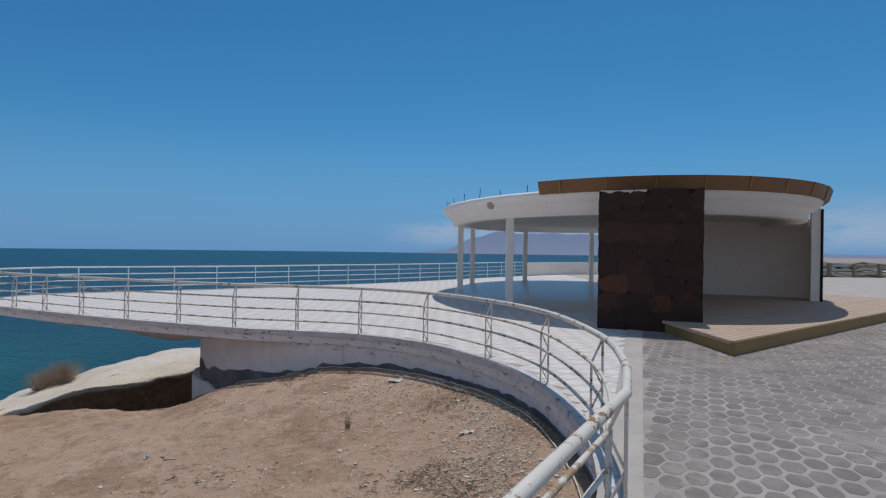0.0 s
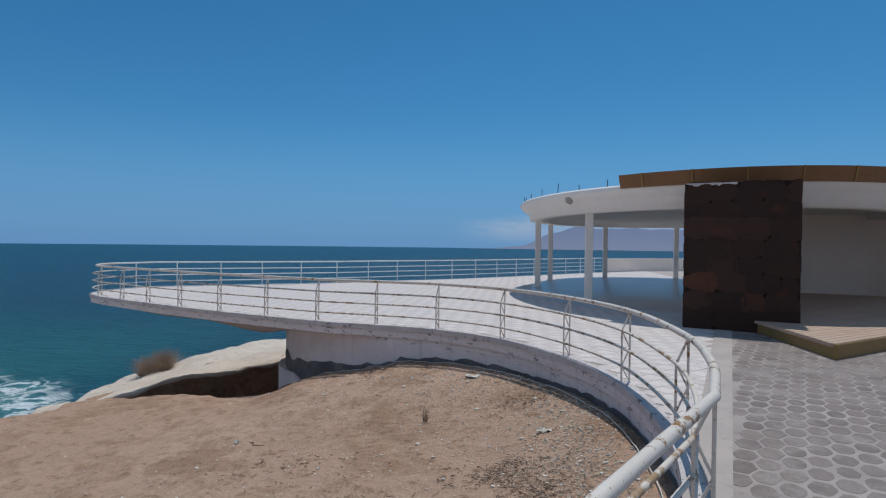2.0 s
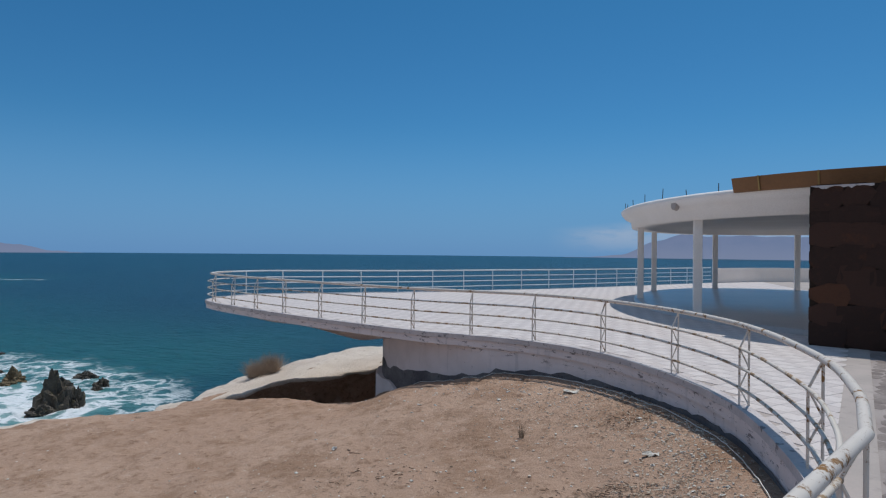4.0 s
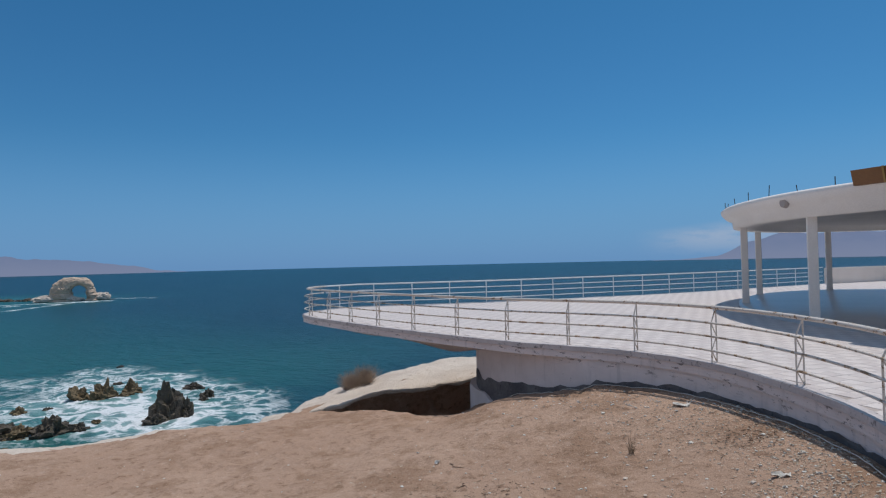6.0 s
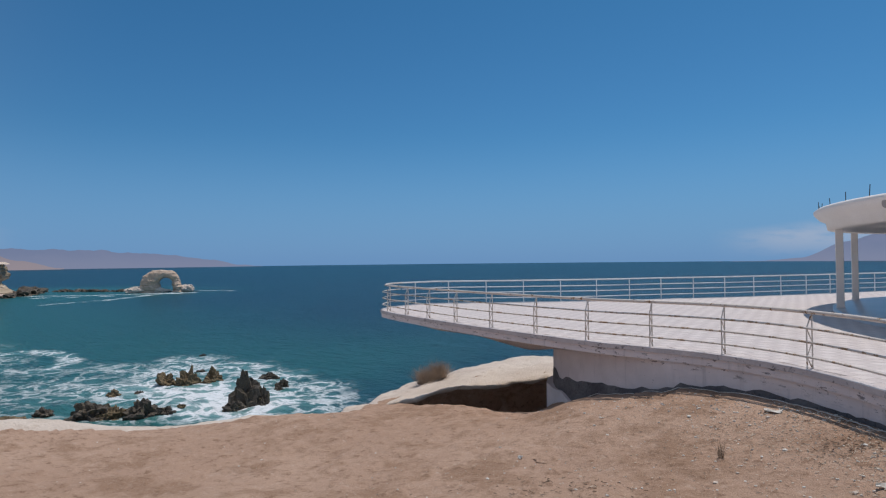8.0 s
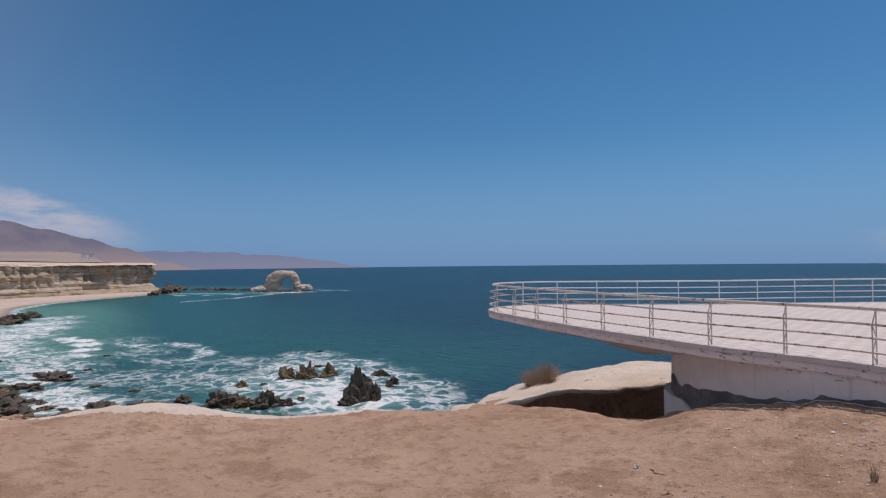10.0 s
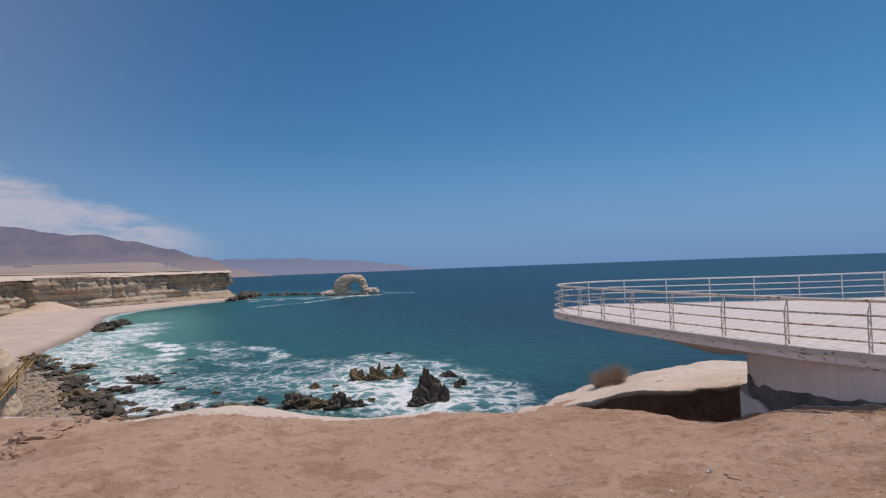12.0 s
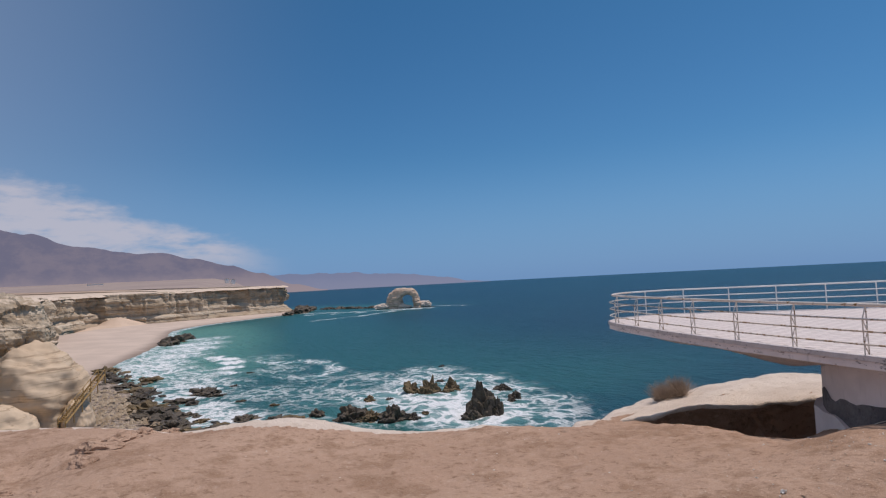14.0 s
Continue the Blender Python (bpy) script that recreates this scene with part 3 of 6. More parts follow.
def spur_z(x, y):
    slope = 0.062 + 0.055 * smooth01(y, 1.0, 9.0)
    z = -0.93 + slope * min(x, 0.0) - 0.12 * max(x, 0.0)
    z += 0.06 * fbm(x * 0.45, y * 0.45) + 0.045 * fbm(x * 1.6, y * 1.6, 4, 5) + 0.026 * fbm(x * 3.1, y * 3.1, 9, 4)
    # a mound against the wall and a hollow at the wall's end, running out under the cantilever
    z += 0.36 * math.exp(-((x + 2.4) ** 2 / 6.5 + (y - 11.8) ** 2 / 4.5))
    z -= 0.26 * math.exp(-((x + 5.6) ** 2 / 1.6 + (y - 14.0) ** 2 / 3.0))
    z += 0.20 * math.exp(-((x + 4.7) ** 2 / 0.9 + (y - 12.8) ** 2 / 2.0)) - 0.28 * math.exp(-((x + 12.3) ** 2 + (y - 14.2) ** 2) / 3.0)
    low = -3.05 + 0.16 * min(0.0, x + 12.5) + 0.10 * min(0.0, y - 25.0) + 0.12 * fbm(x * 0.5, y * 0.5, 6)
    k = smooth01(-x, 5.6, 8.4) * smooth01(y + 0.35 * (x + 9.0), 13.2, 16.4)
    z = z * (1 - k) + low * k
    z += 0.36 * smooth01(-x, 8.0, 14.5) * (1 - smooth01(y, 10.5, 13.0))
    # a pale hump on the brink
    z += 0.58 * math.exp(-((x + 16.6) ** 2 + (y - 6.6) ** 2) / 4.0)
    # the broken hollow near the path
    z -= 0.35 * math.exp(-((x + 15.5) ** 2 / 5.0 + (y - 0.4) ** 2 / 0.8))
    spur = smooth01(-x, 7.0, 8.5) * smooth01(y - 18.3 - 0.75 * (x + 8.0), -0.4, 0.8)
    if spur > 0:
        z += spur * (0.09 * fbm(x * 0.9, y * 0.9, 12, 5) + 0.04 * (noise.cell(Vector((x * 0.8 + 0.6 * fbm(x, y, 3), y * 0.8, 1.0))) - 0.5))
    out = bluff_out(x, y)
    if out > -1.0:
        z -= 0.06 * (out + 1.0) ** 2 if out < 0.5 else 0.135 + (out - 0.5) * 1.9 + 0.8 * smooth01(out, 0.5, 3.0) * fbm(x * 0.3, y * 0.3, 2)
    if out > 0.5:
        step = 3.0
        q = z / step
        w = 0.45 * smooth01(out, 1.0, 4.0)
        z = z * (1 - w) + w * step * (math.floor(q) + smooth01(q - math.floor(q), 0.25, 0.75))
    return bank(x, y, max(z, SEA - 3.0))


def ground_z(x, y):
    """The spur's surface, dug out under terrace and spur edge to deepen the shade."""
    z = spur_z(x, y)
    if -15.5 < x < -5.6 and 12.0 < y < 30.0:
        q = spur_line(x, y)
        z -= 2.3 * smooth01(q, -6.6, -3.8) * (1 - smooth01(q, 1.0, 1.3)) * smooth01(-x, 6.6, 7.4) * (1 - smooth01(-x, 14.3, 15.5))
    return z


def make_bluff():
    xs = np.concatenate([np.arange(-75, -30, 3.0), np.arange(-30, -18, 0.7), np.arange(-18, 2.2, 0.13), np.arange(2.2, 14, 2.0)])
    ys = np.concatenate([np.arange(-34, -6, 3.0), np.arange(-6, 0, 0.6), np.arange(0, 18, 0.13), np.arange(18, 30, 0.17), np.arange(30, 76, 3.0)])
    verts, faces = [], []
    for y in ys:
        for x in xs:
            verts.append((x, y, ground_z(x, y)))
    n = len(xs)
    for i in range(len(ys) - 1):
        for j in range(n - 1):
            faces.append((i * n + j, i * n + j + 1, (i + 1) * n + j + 1, (i + 1) * n + j))
    ob = mesh_object("ground", verts, faces, [M_SAND, M_PALE], smooth=True)
    idx = []
    for p in ob.data.polygons:
        c = p.center
        # pale rock stops at the terrace's shadow edge; browner sand darkens the shaded side
        pale = spur_line(c.x, c.y) > 1.4 and c.x < -6.5 or bluff_out(c.x, c.y) > -0.3 + 0.25 * fbm(c.x, c.y, 7)
        pale = pale or (-20.5 < c.x < -12.8 and 3.6 < c.y < 11 and bluff_out(c.x, c.y) > -0.55 - 1.2 * math.exp(-((c.x + 17.0) ** 2 + (c.y - 6.2) ** 2) / 6.0) - 0.5 * fbm(c.x * 0.7, c.y * 0.7, 5))
        idx.append(1 if pale else 0)
    ob.data.polygons.foreach_set("material_index", idx)
    return tagged(ob, "dry trodden brown sand sloping to a pale rocky brink", "ground", kind="structure")


make_bluff()


def make_shade_overhang():
    """Crust added over the dug hollow to darken it: top, front edge and underside."""
    xs = [-15.1 + 0.12 * i for i in range(73)]
    rows = ((3.0, 0.012), (2.4, 0.03), (1.8, 0.035), (1.2, 0.035), (0.8, 0.035), (0.4, 0.03), (0.1, 0.015), (0.0, -0.03), (0.03, -0.13), (0.2, -0.30), (0.6, -0.75), (1.2, -1.6))
    verts, faces, mats = [], [], []
    for j, (q, dz) in enumerate(rows):
        for x in xs:
            y = q + 24.9 + 0.8 * (x + 8.0) + 0.05 * math.sin(x * 2.3) + 0.03 * math.sin(x * 5.9 + 1.0)
            rag = 0.10 * fbm(x * 1.7, q, 4, 4) if j > 5 else 0.0
            verts.append((x - 0.5 * rag, y + rag, spur_z(x, y) + dz * (1 + 0.5 * fbm(x * 2.1, j, 7, 3) * (j > 6))))
    n = len(xs)
    for j in range(len(rows) - 1):
        for i in range(n - 1):
            faces.append((j * n + i, (j + 1) * n + i, (j + 1) * n + i + 1, j * n + i + 1))
            mats.append(0 if j < 8 else 1)
    ob = mesh_object("spur_edge", verts, faces, [M_PALE, M_SAND], smooth=True)
    ob.data.polygons.foreach_set("material_index", mats)
    return tagged(ob, "pale rock crust added over a dug hollow to darken the terrace's shade", "rock ledge", kind="structure")


make_shade_overhang()


# ---------------------------------------------------------------- cliffs, beach and plain on the other side of the bay
CLIFF = spline([(-100, -62), (-150, -46), (-178, -27), (-203, -4), (-230, 9), (-266, 3), (-345, -6), (-470, 10), (-600, 26), (-720, 46), (-790, 92),
                (-782, 150), (-800, 215), (-828, 275), (-845, 325), (-880, 330), (-960, 250), (-1150, 100), (-1500, -100)], 2.5)


def top_height(x, y):
    r = math.hypot(x, y)
    return -1.2 + 4.2 * smooth01(r, 180, 520) + 1.0 * smooth01(r, 640, 900)


def make_cliff():
    rows = 54
    verts, faces = [], []
    left = offset(CLIFF, -1.0)
    for i, p in enumerate(CLIFF):
        out = (left[i] - p)
        s = i * 2.5
        big = fbm(s * 0.016, 1.3, 0, 4)
        ht = top_height(p.x, p.y)
        rim = 1.2 * fbm(s * 0.05, 9.0, 0, 3)
        near = 1 - smooth01(math.hypot(p.x, p.y), 260, 420)
        for k in range(rows):
            t = k / (rows - 1)
            z = ht + rim * (1 - t) + (SEA - 2 - ht) * t
            layer = 1.3 * noise.noise(Vector((s * 0.009, 4.0, z * 0.21))) + 0.35 * noise.noise(Vector((s * 0.012, 8.0, z * 0.9)))
            block = noise.cell(Vector((s * 0.075 + 0.4 * noise.noise(Vector((s * 0.05, z * 0.1, 1.0))), 3.0, z * 0.13)))
            slab = noise.cell(Vector((s * 0.026 + 0.25 * noise.noise(Vector((s * 0.02, z * 0.06, 5.0))), 6.0, 0.5))) - 0.5
            prof = -5.0 + 4.0 * t + (2.5 + 1.5 * near) * smooth01(t, 0.62, 1.0) + 2.2 * layer + 9.0 * big + (1 - near) * 8.0 * slab * (1 - smooth01(t, 0.75, 0.9))
            prof += near * (1.6 * block + 3.2 * fbm(s * 0.05, z * 0.09, 6.0, 5) + 6.5 * math.exp(-((t - 0.76) / 0.16) ** 2) * (1 + 0.8 * noise.noise(Vector((s * 0.05, 7.0, 0)))))
            prof += 1.8 * fbm(p.x * 0.09, p.y * 0.09, z * 0.12, 5) + 0.25 * noise.noise(Vector((s * 0.02, 2.0, z * 2.2)))
            crack = abs(noise.noise(Vector((s * 0.07, 5.0, z * 0.03))))
            prof -= 3.2 * max(0.0, 1 - crack * 7.0) * (1 - smooth01(t, 0.55, 0.75)) + 1.3 * near * abs(fbm(s * 0.16, z * 0.25, 3.0, 4))
            if t < 0.1:
                prof -= (0.1 - t) * 30
            prof -= (4.5 + 2.5 * (1 - near)) * math.exp(-((t - 0.60) / 0.09) ** 2) * (0.6 + big + (1 - near) * 0.8 * slab)
            verts.append((p.x + out.x * prof, p.y + out.y * prof, z))
    n = rows
    for i in range(len(CLIFF) - 1):
        for k in range(n - 1):
            faces.append((i * n + k, i * n + k + 1, (i + 1) * n + k + 1, (i + 1) * n + k))
    ob = mesh_object("cliff", verts, faces, M_STRATA)
    return tagged(ob, "pale layered sandstone sea cliff with dark ledges", "cliff", kind="structure")


make_cliff()


def make_plain():
    """The desert plateau behind the cliff top, rising gently to the hills."""
    verts, faces = [], []
    left = offset(CLIFF, -1.0)
    steps = (0, 6, 20, 40, 60, 80, 160, 400, 1000, 2200, 3900)
    tip = max(range(len(CLIFF)), key=lambda k: CLIFF[k].y)
    for i, p in enumerate(CLIFF[:tip + 1]):
        inw = (p - left[i])
        far_dir = Vector((-0.86, -0.5))
        ht = top_height(p.x, p.y) + 1.2 * fbm(i * 2.5 * 0.05, 9.0, 0, 3)
        for d in steps:
            k = smooth01(d, 20, 400)
            dirn = (inw * (1 - k) + far_dir * k)
            q = p + dirn * d + inw * 4.5 - inw * 9.0 * fbm(i * 2.5 * 0.016, 1.3, 0, 4)
            rise = 9.0 * smooth01(d, 0, 75) * (1 - smooth01(math.hypot(p.x, p.y), 215, 300))
            verts.append((q.x, q.y, ht + 0.4 - 2.6 * (1 - smooth01(d, 0, 6)) + rise + 0.02 * d * smooth01(d, 0, 60) + 0.6 * fbm(q.x * 0.02, q.y * 0.02, 0, 3)))
    n = len(steps)
    for i in range(tip):
        for k in range(n - 1):
            faces.append((i * n + k, (i + 1) * n + k, (i + 1) * n + k + 1, i * n + k + 1))
    ob = mesh_object("plain", verts, faces, M_PLAIN, smooth=True)
    return tagged(ob, "bare pale desert plateau above the sea cliffs", "plain", kind="structure")


make_plain()


def make_beach():
    """Sand between the cliff foot and the water, with a stony patch towards the bluff."""
    water = spline([Vector((-20, 66))] + [p for p in SHORE], 5.0)
    verts, faces = [], []
    steps = 16
    for i, p in enumerate(water):
        t = (water[min(i + 1, len(water) - 1)] - water[max(i - 1, 0)]).normalized()
        inw = Vector((-t.y, t.x))
        for k in range(steps):
            d = -14 + 7.5 * k
            q = p + inw * d
            z = SEA - 0.9 + 0.068 * min(d + 14, 32) + 0.022 * max(0.0, d - 18) + 0.10 * fbm(q.x * 0.08, q.y * 0.08)
            verts.append((q.x, q.y, z))
    n = steps
    for i in range(len(water) - 1):
        for k in range(n - 1):
            faces.append((i * n + k, i * n + k + 1, (i + 1) * n + k + 1, (i + 1) * n + k))
    ob = mesh_object("beach", verts, faces, M_BEACH, smooth=True)
    return tagged(ob, "curving beach of pale pinkish sand under the cliffs", "beach", kind="structure")


make_beach()


def make_hills(name, az0, az1, dist, prof, mat, label, seed):
    """A far range: prof gives its height in metres along the way from az0 to az1 (degrees to the left of +y)."""
    n, verts, faces, rows = 260, [], [], 10
    for i in range(n):
        u = i / (n - 1)
        a = radians(az0 + (az1 - az0) * u)
        k = u * (len(prof) - 1)
        j = min(int(k), len(prof) - 2)
        h = prof[j] + (prof[j + 1] - prof[j]) * smooth01(k - j, 0, 1)
        h += (8 + 0.05 * h) * fbm(u * 22, seed, 0, 5)
        for r in range(rows):
            v = r / (rows - 1)
            d = dist + 260 * v + 60 * fbm(u * 30, v * 3, seed)
            z = SEA - 6 + (max(h, SEA - 5) - SEA + 6) * v ** 1.25
            verts.append((-math.sin(a) * d, math.cos(a) * d, z))
    for i in range(n - 1):
        for r in range(rows - 1):
            faces.append((i * rows + r, i * rows + r + 1, (i + 1) * rows + r + 1, (i + 1) * rows + r))
    ob = mesh_object(name, verts, faces, mat, smooth=True)
    return tagged(ob, label, "hills", kind="structure")


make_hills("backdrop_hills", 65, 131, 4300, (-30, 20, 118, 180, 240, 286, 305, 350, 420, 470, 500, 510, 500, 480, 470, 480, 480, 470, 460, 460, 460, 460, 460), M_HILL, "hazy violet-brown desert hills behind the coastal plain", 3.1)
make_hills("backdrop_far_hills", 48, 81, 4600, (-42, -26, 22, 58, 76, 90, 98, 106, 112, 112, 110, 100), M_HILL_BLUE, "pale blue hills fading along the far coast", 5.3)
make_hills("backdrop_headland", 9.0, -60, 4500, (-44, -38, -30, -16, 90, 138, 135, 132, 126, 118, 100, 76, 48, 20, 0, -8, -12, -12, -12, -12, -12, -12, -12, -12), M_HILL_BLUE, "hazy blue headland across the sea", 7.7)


def make_far_plain():
    azs, rs = [63 + 1.5 * k for k in range(48)], (1250, 1500, 1900, 2400, 3000, 3700, 4450)
    verts = []
    for a in azs:
        for r in rs:
            g = 0.011 + 0.014 * smooth01(a, 68, 76)
            z = SEA - 8 + (24 + g * r) * smooth01(a, 71.5 - (r - 1250) * 0.0006, 76.5 - (r - 1250) * 0.0006) + 1.5 * fbm(a * 0.7, r * 0.002, 5)
            verts.append((-math.sin(radians(a)) * r, math.cos(radians(a)) * r, z))
    n = len(rs)
    faces = [(i * n + k, i * n + k + 1, (i + 1) * n + k + 1, (i + 1) * n + k) for i in range(len(azs) - 1) for k in range(n - 1)]
    tagged(mesh_object("far_plain", verts, [f[::-1] for f in faces], M_FARPLAIN, smooth=True), "hazy desert plain below the hills", "plain", kind="structure")


make_far_plain()


# ---------------------------------------------------------------- terrace slab, soffit and wall
def make_slab():
    n = len(DECK_POLY)
    flat, _, tris, _, _, _ = delaunay_2d_cdt([Vector((p.x, p.y)) for p in DECK_POLY], [], [list(range(n))], 1, 1e-5)
    m = len(flat)
    verts = [(p.x, p.y, 0.0) for p in flat] + [(p.x, p.y, -0.24) for p in flat]
    faces = [tuple(t) for t in tris] + [tuple(i + m for i in reversed(t)) for t in tris]
    verts += [(p.x, p.y, z) for z in (0.0, -0.24) for p in DECK_POLY]
    faces += [(2 * m + i, 2 * m + (i + 1) % n, 2 * m + n + (i + 1) % n, 2 * m + n + i) for i in range(n)]
    ob = mesh_object("terrace_slab", verts, faces, M_STRIP)
    ob.data.materials.append(M_PLASTER)
    ob.data.polygons.foreach_set("material_index", [1 if abs(p.normal.z) < 0.5 else 0 for p in ob.data.polygons])
    return tagged(ob, "thin cantilevered concrete terrace slab with a chipped white edge", "terrace", kind="structure")


slab = make_slab()


def ribbon(name, rows, mat, label="", category="", kind="structure", smooth=True, parent=None):
    """A sheet through lines of points of equal length."""
    n = len(rows[0])
    verts = [p for row in rows for p in row]
    faces = [(i * n + j, i * n + j + 1, (i + 1) * n + j + 1, (i + 1) * n + j) for i in range(len(rows) - 1) for j in range(n - 1)]
    ob = mesh_object(name, verts, faces, mat, parent, smooth=smooth)
    return tagged(ob, label, category, kind=kind) if label else ob


outer = EDGE[:len(BEND) + len(TIP)]
cut = min(range(len(outer)), key=lambda i: (outer[i] - Vector((-3.0, 12.7))).length)
tipside = outer[cut:]
soffit_rows = []
for k, (d, z) in enumerate(((0.03, -0.235), (0.9, -0.42), (2.2, -0.72), (4.2, -0.98), (6.0, -1.0))):
    mid = Vector((-9.0, 19.5))
    row = []
    for i in range(len(tipside)):
        q = tipside[i].lerp(mid, min(0.98, d / max(1.0, (tipside[i] - mid).length)))
        grow = smooth01(i * 0.15, 0.0, 3.5)
        row.append((q.x, q.y, -0.235 + (z + 0.235) * grow))
    soffit_rows.append(row)
ribbon("terrace_soffit", soffit_rows, M_PLASTER, "sloping plastered underside of the cantilevered terrace", "soffit")

# the retaining wall: under the edge round the bend, then back beneath the cantilever
wall_line = [EDGE_START[0] + (EDGE_START[1] - EDGE_START[0]) * (i / 20) for i in range(20)] + list(outer[3:cut])
wall_line = offset(wall_line, -0.05)
tail = spline([(wall_line[-1].x, wall_line[-1].y), (-4.0, 13.25), (-5.3, 14.2), (-6.35, 15.5), (-6.6, 17.5), (-6.2, 20.0)], 0.2)
wall_line = wall_line + tail[1:]


def make_wall():
    th, n = 0.3, len(wall_line)
    back = offset(wall_line, -th)
    verts, faces = [], []
    for i in range(n):
        a, b = wall_line[i], back[i]
        top = -0.23
        verts += [(a.x, a.y, top), (a.x, a.y, -4.2), (b.x, b.y, top), (b.x, b.y, -4.2)]
    for i in range(n - 1):
        o, q = i * 4, (i + 1) * 4
        faces += [(o, q, q + 1, o + 1), (o + 2, o + 3, q + 3, q + 2), (o, o + 2, q + 2, q), (o + 1, q + 1, q + 3, o + 3)]
    faces += [(0, 1, 3, 2), (n * 4 - 4, n * 4 - 2, n * 4 - 1, n * 4 - 3)]
    ob = mesh_object("wall_terrace", verts, faces, M_PLASTER)
    return tagged(ob, "curved white plastered retaining wall, cracked and stained", "wall", kind="structure")


make_wall()


def make_foot_strip():
    """Stain and gap shadow painted along the wall's foot, with a ragged upper edge."""
    front = offset(wall_line, 0.012)
    lo, hi = [], []
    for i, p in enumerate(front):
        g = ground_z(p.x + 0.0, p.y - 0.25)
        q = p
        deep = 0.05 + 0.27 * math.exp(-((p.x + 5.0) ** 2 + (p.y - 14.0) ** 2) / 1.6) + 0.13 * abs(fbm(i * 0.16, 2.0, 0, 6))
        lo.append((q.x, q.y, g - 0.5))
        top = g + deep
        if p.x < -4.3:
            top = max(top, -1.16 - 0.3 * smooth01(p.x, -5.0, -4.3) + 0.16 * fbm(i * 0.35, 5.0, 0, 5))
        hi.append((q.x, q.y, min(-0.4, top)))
    return ribbon("wall_foot", [lo, hi], M_FOOT_DARK, "dark grey strip of stain and painted shade along the foot of the wall", "wall base", smooth=False)


make_foot_strip()


cable_line = offset(wall_line, 0.17)[18:-24]
bm = bmesh.new()
tube(bm, [(p.x, p.y, ground_z(p.x, p.y) + 0.035 + 0.03 * fbm(i * 0.3, 3.0)) for i, p in enumerate(cable_line)], 0.007, 5)
tagged(part("cable", bm, M_BITS, None, "", True), "thin pale cable lying along the foot of the wall", "cable")


# ---------------------------------------------------------------- railing
def make_railing(name, line, label, first, r_top, r_low, mat, double=True, ext=None):
    root = thing(name, label, "railing")
    path = ([Vector((p.x, p.y)) for p in ext] if ext else []) + list(line)
    outl = offset(path, 0.11)
    bm = bmesh.new()
    tube(bm, [(p.x, p.y, 0.95) for p in path], r_top, 10)
    part("top_rail", bm, mat, root, smooth=True)
    for z in (0.69, 0.46, 0.215):
        bm = bmesh.new()
        src = outl if double else path
        tube(bm, [(p.x, p.y, z) for p in src], r_low, 8)
        part("rail", bm, M_RUSTY if double else mat, root, smooth=True)
    s, marks = 0.0, list(first)
    for i in range(len(line) - 1):
        seg = (line[i + 1] - line[i]).length
        while marks and marks[0] <= s + seg:
            p = line[i].lerp(line[i + 1], (marks[0] - s) / seg)
            t = (line[i + 1] - line[i]).normalized()
            o = Vector((-t.y, t.x)) * 0.11
            bm = bmesh.new()
            if double:
                a, b = p, p + o
                tube(bm, [(a.x, a.y, 0.0), (a.x, a.y, 0.95)], 0.013, 6)
                tube(bm, [(b.x, b.y, -0.03), (b.x, b.y, 0.70)], 0.013, 6)
                tube(bm, [(b.x, b.y, 0.69), (a.x, a.y, 0.94)], 0.012, 6)
                for z0, z1 in ((0.69, 0.46), (0.215, 0.46), (0.215, 0.01)):
                    tube(bm, [(b.x, b.y, z0), (a.x, a.y, z1)], 0.010, 6)
                box(bm, (b.x - 0.05, b.y - 0.05, -0.035), (b.x + 0.05, b.y + 0.05, 0.006))
            else:
                tube(bm, [(p.x, p.y, 0.0), (p.x, p.y, 0.95)], 0.024, 8)
                box(bm, (p.x - 0.06, p.y - 0.06, 0.0), (p.x + 0.06, p.y + 0.06, 0.012))
            part("post", bm, mat, root)
            marks.pop(0)
        s += seg
    return root


near_line = BEND + TIP[1:len(TIP) * 2 // 3]
make_railing("railing", near_line, "white tubular steel railing with rust-chipped paint on the terrace edge", (0.02, 2.36, 4.56, 6.43, 8.35, 10.08, 11.58, 13.1, 14.7, 16.4, 18.1, 19.7, 21.2, 22.8), 0.034, 0.019, M_RAIL, True,
             [STRAIGHT[0] + (STRAIGHT[1] - STRAIGHT[0]) * (i / 12) for i in range(12)])
far_line = TIP[len(TIP) * 2 // 3 - 1:] + FAR[1:]
make_railing("railing", far_line, "white tubular steel railing along the seaward edge of the terrace", [0.7 + 1.62 * i for i in range(21)], 0.03, 0.02, M_RAIL_FAR, False)

# ---------------------------------------------------------------- pavilion
PC, PA, PB = Vector((6.36, 23.6)), 6.12, 9.3


def ring(k=1.0, a0=0.0, a1=math.tau, n=96, grow=0.0):
    """Plan points of the pavilion's outline, scaled by k and grown by some metres; angles from +x."""
    out = []
    for i in range(n + 1):
        a = a0 + (a1 - a0) * i / n
        out.append(Vector((PC.x + (PA * k + grow) * math.cos(a), PC.y + (PB * k + grow) * math.sin(a))))
    return out


